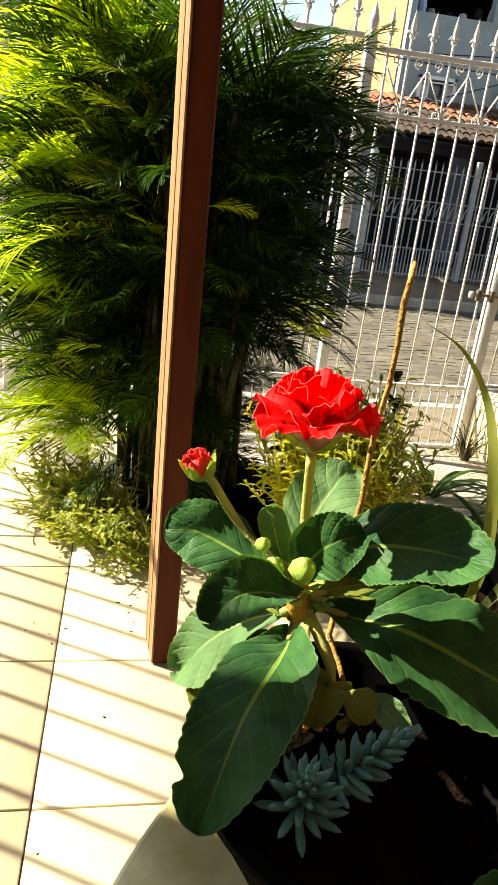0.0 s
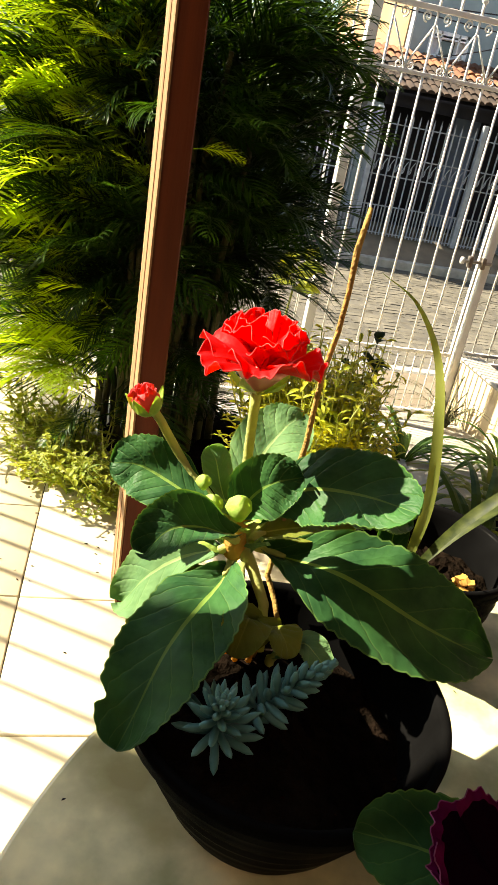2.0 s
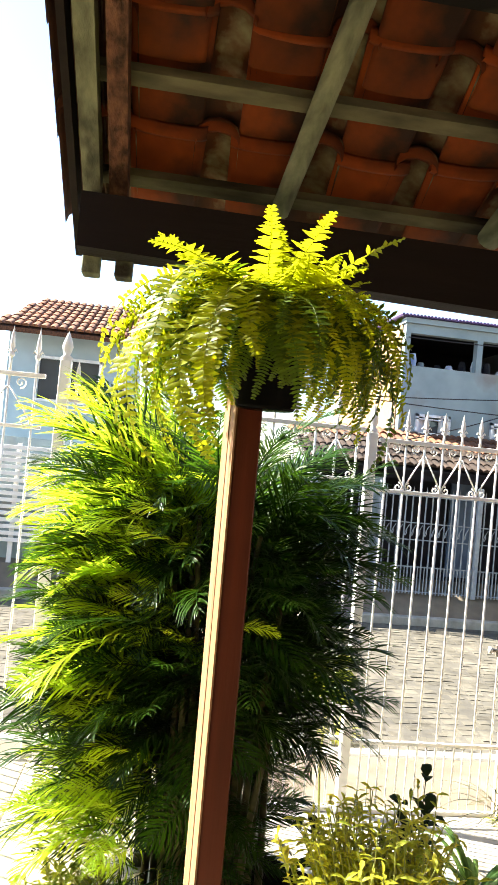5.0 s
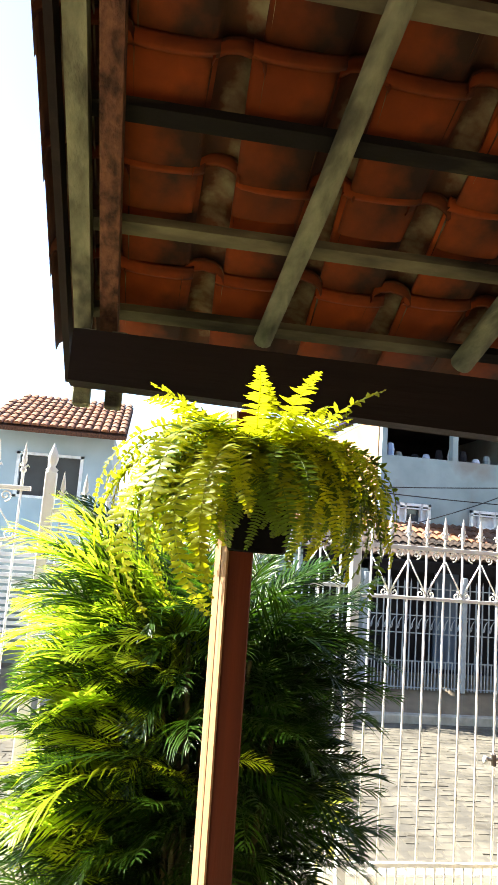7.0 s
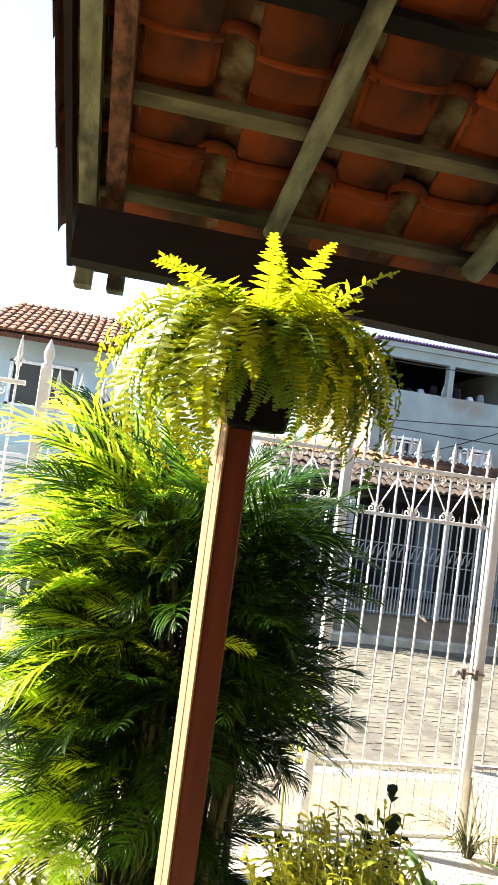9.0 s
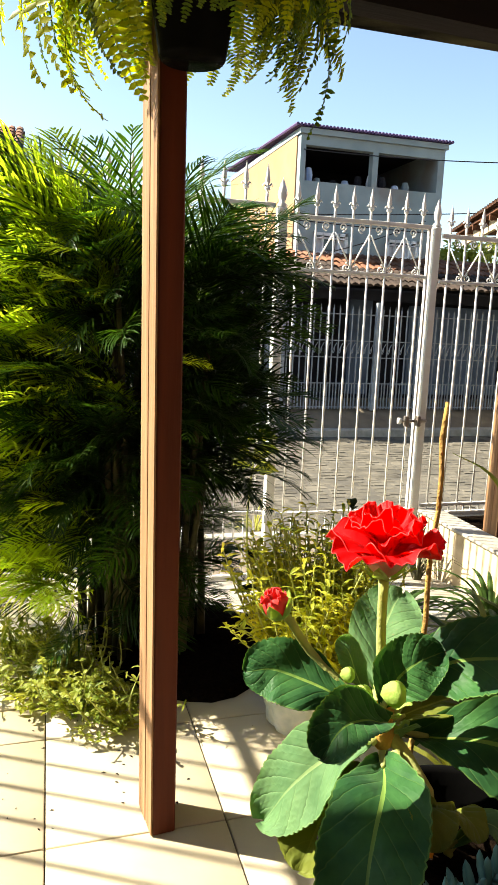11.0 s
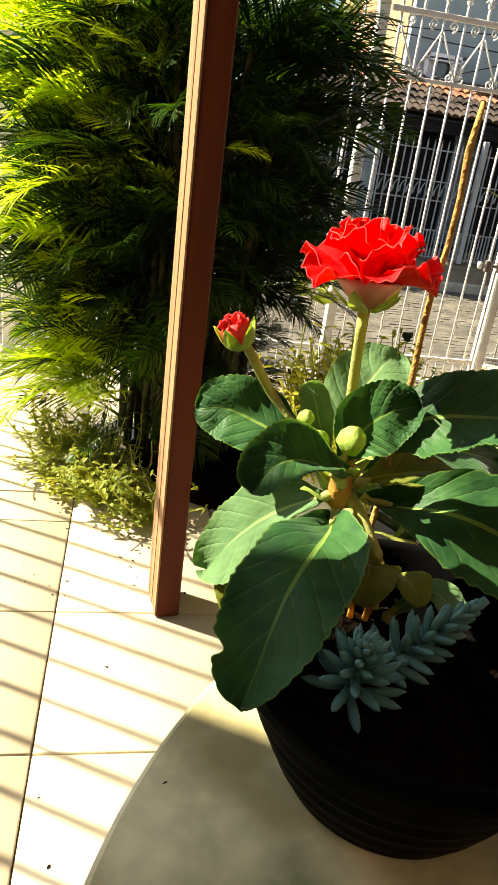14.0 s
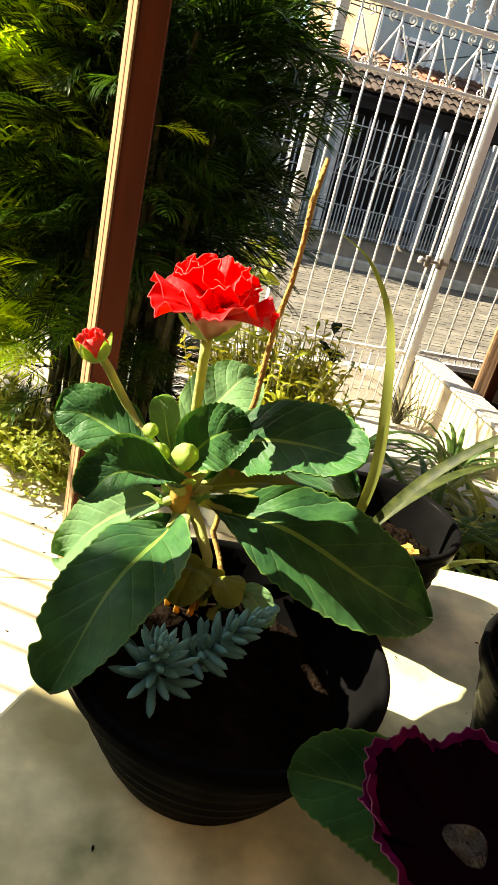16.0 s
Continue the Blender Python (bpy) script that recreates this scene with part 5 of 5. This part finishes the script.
C = Vector((1.213, 1.272, 0.925))
part("stalk", Shape().tube([(1.238, 1.215, 0.846), (1.236, 1.225, 0.89), (1.226, 1.25, 0.91), C], [0.005, 0.0048, 0.0055, 0.008], 9), "stem", glox, smooth=True)
part("stalk", Shape().tube([(1.215, 1.205, 0.846), (1.212, 1.22, 0.895), (1.214, 1.25, 0.915)], [0.0036, 0.0036, 0.0045], 8), "stem", glox, smooth=True)
for k in range(6):
    a = k * 1.05
    o = Vector((1.218, 1.205, 0.848)) + Vector((0.012 * math.cos(a), 0.010 * math.sin(a), 0))
    part("leaf_stub", Shape().tube([o, o + Vector((0.004 * math.cos(a), 0.004 * math.sin(a), 0.016 + 0.006 * (k % 3)))], [0.0032, 0.0015], 6), "stalk", glox, "dry orange leaf stub", smooth=True)
part("crown", Shape().lathe([(0.001, -0.02), (0.009, -0.012), (0.011, 0.0), (0.008, 0.015), (0.009, 0.026), (0.005, 0.036), (0.001, 0.04)], 12, C + Vector((-0.004, -0.006, 0))), "stalk", glox, "orange-brown crown", smooth=True)
q = random.Random(14)
for k in range(18):
    a = k * 2.4
    o = C + Vector((-0.004, -0.006, 0)) + Vector((0.008 * math.cos(a), 0.008 * math.sin(a), q.uniform(-0.012, 0.03)))
    d = Vector((math.cos(a), math.sin(a), q.uniform(0.2, 1.2))).normalized()
    ln = q.uniform(0.014, 0.032)
    part("bract", Shape().blade([o, o + d * ln * 0.4, o + d * ln * 0.8 + Vector((0, 0, 0.002)), o + d * ln - Vector((0, 0, 0.002))], [0.005, 0.012, 0.009, 0.001], Vector((-d.y, d.x, 0)).normalized(), 0.2), ("bud", "gleaf_pale", "bud", "stem")[k % 4], glox, smooth=True)
LEAVES = [
    # line of the midrib, width, upper side, surface
    ([(1.188, 1.280, 0.945), (1.150, 1.300, 0.962), (1.118, 1.318, 0.970), (1.092, 1.333, 0.962)], 0.060, (0.15, -0.85, 0.50), "gleaf"),
    ([(1.200, 1.245, 0.945), (1.165, 1.220, 0.972), (1.142, 1.211, 0.972), (1.122, 1.207, 0.950)], 0.050, (-0.15, -0.45, 0.9), "gleaf", 0.55),
    ([(1.196, 1.262, 0.920), (1.165, 1.285, 0.895), (1.138, 1.305, 0.852), (1.113, 1.320, 0.808)], 0.078, (-0.35, -0.45, 0.8), "gleaf_pale"),
    ([(1.207, 1.258, 0.905), (1.180, 1.205, 0.912), (1.142, 1.150, 0.893), (1.111, 1.099, 0.855)], 0.081, (-0.30, -0.25, 0.9), "gleaf"),
    ([(1.245, 1.288, 0.905), (1.296, 1.230, 0.925), (1.372, 1.195, 0.902), (1.458, 1.203, 0.856)], 0.100, (0.05, -0.70, 0.70), "gleaf"),
    ([(1.228, 1.262, 0.965), (1.255, 1.245, 0.998), (1.290, 1.210, 1.020), (1.322, 1.165, 1.030)], 0.074, (-0.25, -0.60, 0.8), "gleaf"),
    ([(1.235, 1.292, 0.925), (1.300, 1.330, 0.940), (1.370, 1.362, 0.925), (1.438, 1.392, 0.890)], 0.078, (0.0, -0.5, 0.85), "gleaf"),
    ([(1.215, 1.295, 0.950), (1.230, 1.325, 0.983), (1.254, 1.350, 1.004), (1.278, 1.372, 1.014)], 0.066, (-0.45, -0.75, 0.5), "gleaf_pale"),
    ([(1.204, 1.262, 0.955), (1.214, 1.256, 0.982), (1.228, 1.250, 1.000), (1.252, 1.244, 1.012)], 0.056, (-0.35, -0.85, 0.4), "gleaf"),
    ([(1.200, 1.285, 0.950), (1.190, 1.293, 0.975), (1.184, 1.302, 0.992), (1.178, 1.310, 1.000)], 0.030, (0.3, -0.8, 0.4), "gleaf_pale"),
    ([(1.195, 1.268, 0.890), (1.172, 1.275, 0.860), (1.152, 1.276, 0.825), (1.134, 1.270, 0.790)], 0.075, (-0.5, -0.35, 0.7), "yleaf"),
    ([(1.224, 1.215, 0.85), (1.216, 1.192, 0.900), (1.208, 1.172, 0.906), (1.200, 1.158, 0.890)], 0.040, (-0.1, -0.5, 0.85), "yleaf"),
    ([(1.230, 1.210, 0.85), (1.238, 1.190, 0.895), (1.242, 1.172, 0.902), (1.246, 1.158, 0.890)], 0.034, (0.2, -0.5, 0.85), "yleaf"),
    ([(1.245, 1.200, 0.85), (1.262, 1.180, 0.888), (1.272, 1.165, 0.888), (1.280, 1.152, 0.878)], 0.030, (0.2, -0.4, 0.9), "gleaf_pale"),
    ([(1.230, 1.282, 0.925), (1.265, 1.285, 0.935), (1.300, 1.292, 0.933), (1.335, 1.298, 0.920)], 0.045, (0.0, -0.3, 0.95), "yleaf"),
]
for i, (pts, w, nrm, m, *fold) in enumerate(LEAVES):
    broad_leaf(glox, pts, w, nrm, m, i, *fold, notch=0.32 if i == 3 else 0.0, point=0.62 if i == 4 else 0.42)
    base, nxt = Vector(pts[0]), Vector(pts[1])
    part("leaf_stalk", Shape().tube([C.lerp(base, 0.1) if base.z > 0.89 else base - Vector((0, 0, 0.01)), base, base.lerp(nxt, 0.3)], [0.0055, 0.0045, 0.002], 8), "stem", glox, smooth=True)

# flower: stem, green calyx, pale bell, ruffled petals in two rings
F = Vector((1.205, 1.280, 1.074))
part("flower_stem", Shape().tube(arc_points([C + Vector((0, 0, 0.03)), (1.210, 1.284, 1.0), F], 8), [0.0052, 0.005, 0.0048, 0.0046, 0.0045, 0.0044, 0.0044, 0.005], 10), "stem", glox, "pale hairy flower stem", smooth=True)
flower = part("flower", Shape().lathe([(0.004, -0.002), (0.010, 0.002), (0.016, 0.008), (0.022, 0.015), (0.029, 0.022), (0.027, 0.023), (0.018, 0.019), (0.001, 0.014)], 28, F, 0.05), "bell", glox, "red double flower with ruffled petals", smooth=True)
for k in range(5):
    a = 2 * math.pi * k / 5 + 0.3
    d = Vector((math.cos(a), math.sin(a), 0))
    sd = Vector((-d.y, d.x, 0))
    sh = Shape().blade([d * 0.006 + Vector((0, 0, -0.003)), d * 0.0155 + Vector((0, 0, 0.003)), d * 0.024 + Vector((0, 0, 0.010)), d * 0.030 + Vector((0, 0, 0.016))], [0.011, 0.016, 0.011, 0.001], sd, 0.1)
    sh.v = [tuple(Vector(p) + F) for p in sh.v]
    part("sepal", sh, "bud", flower, smooth=True, at=Matrix.Identity(4))


def petal(parent, centre, azimuth, tilt, length, width, seed, ruffle, red="petal", edge="petal_edge", band="", bend=1.0, teeth=0.008, scallops=24):
    """A fan-shaped petal with a ruffled front edge, a thin pale rim and, where it has one, a coloured band along it."""
    q = random.Random(seed)
    n, m = 20, 44
    ph, ph2, curl = q.uniform(0, 6), q.uniform(0, 6), q.uniform(0.0, 0.3) * bend
    turn = Matrix.Translation(centre) @ pose(0, 0, 0, 0, 0, azimuth)
    pts = []
    for i in range(n + 1):
        u = 1 - (1 - i / n) ** 1.25
        for j in range(m + 1):
            c = 2 * j / m - 1
            out = length * u * (1 - 0.40 * abs(c) ** 2.6 + 0.07 * math.sin(c * 5 + ph) * u + teeth * math.sin(c * scallops + ph2) * u ** 8)
            ang = tilt - curl * u * u + 0.25 * (1 - u) ** 2
            wave = ruffle * length * u * u * (math.sin(c * 4.2 + ph) + 0.55 * u * math.sin(c * 9 + ph2) + 0.30 * u ** 3 * math.sin(c * 19 + ph))
            side = 0.5 * width * c * (0.10 + 0.90 * u ** 0.75) * (1 - 0.08 * u * math.cos(c * 4 + ph))
            pts.append(turn @ Vector((out * math.cos(ang) - wave * math.sin(ang), side, out * math.sin(ang) + wave * math.cos(ang) + 0.20 * length * c * c * u)))
    cut = n - 3 if band else n
    body, strip = Shape(), Shape()
    for sh, lo, hi in ((body, 0, cut), (strip, cut, n)):
        f = [(i * (m + 1) + j, i * (m + 1) + j + 1, (i + 1) * (m + 1) + j + 1, (i + 1) * (m + 1) + j) for i in range(lo, hi) for j in range(m)]
        sh.add(pts, f)
        sh.add([p - Vector((0, 0, 0.0006)) for p in pts], [tuple(reversed(k)) for k in f])
    o = part("petal", body, red, parent, smooth=True, at=Matrix.Identity(4))
    if band:
        part("petal_band", strip, band, o, smooth=True, at=Matrix.Identity(4))
    part("petal_rim", Shape().tube(pts[n * (m + 1) + 1:-1], 0.00042, 5), edge, o, smooth=True, at=Matrix.Identity(4))
    return o


# the petals lie in the flower's own frame, which is the world's
FO = F + Vector((0, 0, 0.010))
for k in range(7):
    petal(flower, FO, k * 51.4 + 2, 0.44 + 0.18 * (k % 2), 0.056, 0.058, 100 + k, 0.085)
for k in range(6):
    petal(flower, FO + Vector((0, 0, 0.008)), k * 60 + 34, 0.82 + 0.16 * (k % 2), 0.047, 0.046, 200 + k, 0.095)
for k in range(5):
    petal(flower, FO + Vector((0.004 * math.cos(k * 1.3), 0.004 * math.sin(k * 1.3), 0.012)), k * 72 + 5, 1.12 + 0.16 * (k % 2), 0.041, 0.036, 300 + k, 0.115)

# opening bud on its own stem, leaning away from the flower
B = Vector((1.117, 1.319, 1.041))
part("bud_stem", Shape().tube(arc_points([C + Vector((-0.01, 0.006, 0.015)), (1.156, 1.315, 0.982), (1.130, 1.318, 1.020), B - Vector((-0.004, 0, 0.014))], 9), 0.0042, 9), "stem", glox, smooth=True)
bud = part("bud", Shape().lathe([(0.001, -0.015), (0.009, -0.013), (0.0145, -0.005), (0.0145, 0.003), (0.011, 0.009), (0.001, 0.012)], 24), "bud_petal", glox, "opening pinkish-red bud", smooth=True, at=Matrix.Translation(B - Vector(POT) - Vector((0, 0, 0.006))) @ pose(0, 0, 0, 0, -18, 0) @ Matrix.Scale(0.88, 4))
for k in range(7):
    petal(bud, Vector((0.002 * math.cos(k * 0.9), 0.002 * math.sin(k * 0.9), -0.006)), k * 51.4, 0.92 + 0.14 * (k % 3), 0.023, 0.018, 400 + k, 0.13, "bud_petal", bend=-1.6)
for k in range(5):
    a0 = 2 * math.pi * k / 5 + 0.35
    sh = Shape()
    rows = []
    for i in range(11):
        u = i / 10
        lat = -1.45 + 1.75 * u
        r = 0.0172 + 0.0045 * max(0.0, u - 0.7) ** 1.2 * 3.3
        half = 0.70 * (1 - u ** 2.6) + 0.012
        for j in range(7):
            a = a0 + half * (j / 3 - 1)
            rr = r * math.cos(lat) * (1 + 0.05 * (1 - abs(j / 3 - 1)))
            rows.append(Vector((rr * math.cos(a), rr * math.sin(a), 0.0168 * math.sin(lat) + 0.005 * u * u)))
    f = [(i * 7 + j, i * 7 + j + 1, i * 7 + j + 8, i * 7 + j + 7) for i in range(10) for j in range(6)]
    sh.add(rows, f)
    sh.add([p * 0.95 for p in rows], [tuple(reversed(x)) for x in f])
    part("sepal", sh, "bud", bud, smooth=True, at=Matrix.Identity(4))
for o, r in (((1.199, 1.232, 0.983), 0.0105), ((1.180, 1.255, 0.970), 0.0095), ((1.172, 1.270, 0.984), 0.0065)):
    part("closed_bud", Shape().lathe([(0.001, -1.0 * r), (0.55 * r, -0.85 * r), (1.05 * r, -0.1 * r), (0.9 * r, 0.55 * r), (0.45 * r, 1.05 * r), (0.001, 1.2 * r)], 18, o, 0.16), "bud", glox, "closed green bud", smooth=True)

# ---------- succulents in the same pot ----------
def succulent(at, axis, rings, r, lean_seed, label):
    q = random.Random(lean_seed)
    t = thing("succulent", label, "succulent", at, "succulents in the pot")
    ax = Vector(axis)
    ln = ax.length
    ax = ax.normalized()
    turn = ax.to_track_quat("Z", "Y").to_matrix().to_4x4()
    part("stem", Shape().tube([Vector((0, 0, -0.012)), ax * ln], [0.004, 0.003], 7), "succ", t, smooth=True, at=Matrix.Identity(4))
    for k in range(rings * 6):
        u = k / (rings * 6 - 1)
        a = k * 2.39996
        out = r * (1 - 0.75 * u ** 1.6)
        lift = 0.15 + 1.1 * u
        d = Vector((math.cos(a) * math.cos(lift), math.sin(a) * math.cos(lift), math.sin(lift)))
        o = Vector((0, 0, ln * u * 0.9))
        pts = [turn @ (o + d * out * c + Vector((0, 0, 0.15 * out * c * c))) for c in (0.05, 0.3, 0.6, 0.85, 1.0)]
        w = 0.0038 * (1 - 0.35 * u)
        part("leaf", Shape().tube(pts, [0.5 * w, 0.85 * w, w, 0.75 * w, 0.1 * w], 7), "succ", t, smooth=True, at=Matrix.Identity(4))
    return t


succulent((1.186, 1.112, 0.856), (-0.004, -0.018, 0.055), 7, 0.036, 1, "blue-green rosette succulent in the black pot")
succulent((1.213, 1.133, 0.856), (0.055, -0.014, 0.070), 8, 0.028, 2, "blue-green trailing succulent in the black pot")

# ---------- dry stick and second pot ----------
stick = thing("plant_stick", "dry brown seed stalk standing in the pot", "stick", (1.262, 1.240, 0.845))
q = random.Random(6)
sp = [Vector((1.253, 1.288, 0.875)).lerp(Vector((1.281, 1.322, 1.226)), k / 10) + Vector((0.0015 * math.sin(k * 1.9), 0.0015 * math.cos(k * 1.3), 0)) for k in range(11)]
part("stalk", Shape().tube([(1.262, 1.240, 0.845), (1.260, 1.27, 0.858)] + sp, [0.0026, 0.0026] + [0.0030 - 0.00007 * k for k in range(9)] + [0.0030, 0.0020], 9), "drystalk", stick, smooth=True)

P2 = (1.4815, 1.394, TZ)
orchid = thing("strap_leaved_pot_plant", "black pot with long pale strap leaves", "potted plant", P2)
plastic_pot(orchid, (0, 0, 0), 0.097, 0.070, 0.128, 0.045)
STRAPS = (([(1.440, 1.374, 0.80), (1.438, 1.365, 0.86), (1.423, 1.335, 0.949), (1.400, 1.324, 1.042), (1.3875, 1.341, 1.101), (1.354, 1.3455, 1.148), (1.323, 1.371, 1.166)], 0.0135, "strap"),
          ([(1.4441, 1.3743, 0.8123), (1.4895, 1.3652, 0.9031), (1.5531, 1.3562, 0.9757), (1.6439, 1.338, 1.0438), (1.7347, 1.3198, 1.062), (1.8073, 1.3017, 1.0438)], 0.017, "strap_olive"),
          ([(1.4478, 1.3798, 0.8123), (1.5077, 1.3925, 0.8758), (1.5712, 1.4016, 0.9167), (1.6348, 1.4061, 0.9349), (1.6802, 1.4106, 0.9303)], 0.017, "strap_olive"))
for pts, w, m in STRAPS:
    line = arc_points(pts, 26)
    sh = Shape().blade(line, [w * min(1.0, 0.45 + 2.2 * k / 25) * (1 - max(0, (k - 8) / 17.5) ** 1.3) + 0.0006 for k in range(26)], Vector((0.55, -0.80, 0.22)).normalized(), 0.12)
    part("leaf", sh, m, orchid, smooth=True)
broad_leaf(orchid, [(1.428, 1.385, 0.80), (1.422, 1.383, 0.845), (1.419, 1.383, 0.885), (1.422, 1.385, 0.912)], 0.036, (-0.3, -0.85, 0.3), "gleaf", 41, teeth=0.0)
part("bulb", Shape().lathe([(0.001, -0.012), (0.011, -0.008), (0.013, 0.004), (0.006, 0.022), (0.001, 0.03)], 12, (1.441, 1.374, 0.812)), "stalk", orchid, "brown papery bulb", smooth=True)
for k in range(14):
    o = Vector((1.49 + q.uniform(-0.02, 0.05), 1.365 + q.uniform(-0.03, 0.03), 0.812))
    part("bark_chip", Shape().box((-0.007, -0.004, 0), (0.007, 0.004, 0.004), Matrix.Translation(o) @ pose(0, 0, 0, q.uniform(-30, 30), q.uniform(-30, 30), q.uniform(0, 180))), "stalk", orchid)

P3 = (1.60, 1.12, TZ)
pot3 = thing("empty_pot", "black plastic pot of dark soil standing on the table", "pot", P3)
plastic_pot(pot3, (0, 0, 0), 0.111, 0.078, 0.13, 0.02)

# ---------- purple gloxinia ----------
P4 = Vector((1.425, 0.905, TZ))
purple = thing("gloxinia", "dark purple gloxinia with a magenta-edged bloom", "potted plant", P4)
plastic_pot(purple, (0, 0, 0), 0.070, 0.052, 0.08, 0.015)
PF = Vector((1.350, 0.949, 0.900))
part("flower_stem", Shape().tube([P4 + Vector((0, 0, 0.085)), (1.39, 0.925, 0.85), PF - Vector((0, 0, 0.02))], 0.0045, 8), "stem", purple, smooth=True)
bloom = part("flower", Shape().lathe([(0.001, -0.024), (0.010, -0.020), (0.016, -0.006), (0.024, 0.006), (0.020, 0.006), (0.011, -0.006), (0.001, -0.010)], 22, PF, 0.04), "purple", purple, "dark purple bell flower", smooth=True)
for k in range(6):
    petal(bloom, PF + Vector((0, 0, -0.004)), k * 60 + 20, 0.34 + 0.05 * (k % 2), 0.070, 0.092, 500 + k, 0.05, "purple", "petal_edge_pale", "purple_edge", 0.8, 0.022, 30)
part("throat", Shape().lathe([(0.001, 0.004), (0.005, 0.003), (0.010, 0.007), (0.014, 0.003), (0.017, -0.008)], 24, PF, 0.10), "throat", bloom, "pale glossy throat", smooth=True, at=Matrix.Identity(4))
for i, (pts, w, nrm) in enumerate(((([(1.400, 0.930, 0.815), (1.365, 0.965, 0.862), (1.315, 0.995, 0.884), (1.262, 1.014, 0.884)]), 0.074, (-0.2, -0.5, 0.85)),
                                   (([(1.44, 0.905, 0.80), (1.48, 0.925, 0.83), (1.52, 0.94, 0.83), (1.555, 0.945, 0.80)]), 0.070, (0, -0.4, 0.9)),
                                   (([(1.425, 0.885, 0.80), (1.42, 0.845, 0.82), (1.41, 0.815, 0.81), (1.40, 0.79, 0.78)]), 0.070, (0, 0.2, 0.95)))):
    broad_leaf(purple, pts, w, nrm, "gleaf", 60 + i)

# ---------- floor tiles ----------
lay_tiles(floor, -0.95, 2.35, -0.545, 2.95)
lay_tiles(floor_back, -0.95, 1.44, 2.955, GATE_Y - 0.06)

# ---------- crumbs and dead leaves ----------
def crumbs(name, label, spots, size, seed, material):
    """Small curled flakes lying about the spots."""
    q = random.Random(seed)
    s = Shape()
    for x, y, z in spots:
        a, ln = q.uniform(0, 6.28), size * q.uniform(0.4, 1.4)
        d = Vector((math.cos(a), math.sin(a), 0))
        o = Vector((x, y, z + 0.0012))
        s.blade([o - d * ln / 2, o + Vector((0, 0, 0.12 * ln)), o + d * ln / 2], [0.2 * ln, 0.45 * ln, 0.05 * ln], Vector((-d.y, d.x, 0)), 0.1)
    return solid(name, s, material, label, "debris", "stuff")


q = random.Random(91)
spots = []
for k in range(70):
    a, r = q.uniform(0, 2 * math.pi), TR * 0.97 * math.sqrt(q.random())
    spots.append((TX + r * math.cos(a), TY + r * math.sin(a), TZ))
crumbs("table_crumbs", "dark crumbs of soil scattered on the table", spots, 0.005, 1, "soil")
crumbs("floor_crumbs", "dry leaf bits on the floor by the palm", [(q.uniform(0.75, 1.25), q.uniform(2.35, 2.95), 0.0) for k in range(40)] + [(q.uniform(0.3, 1.9), q.uniform(1.4, 2.9), 0.0) for k in range(24)], 0.010, 2, "soil")
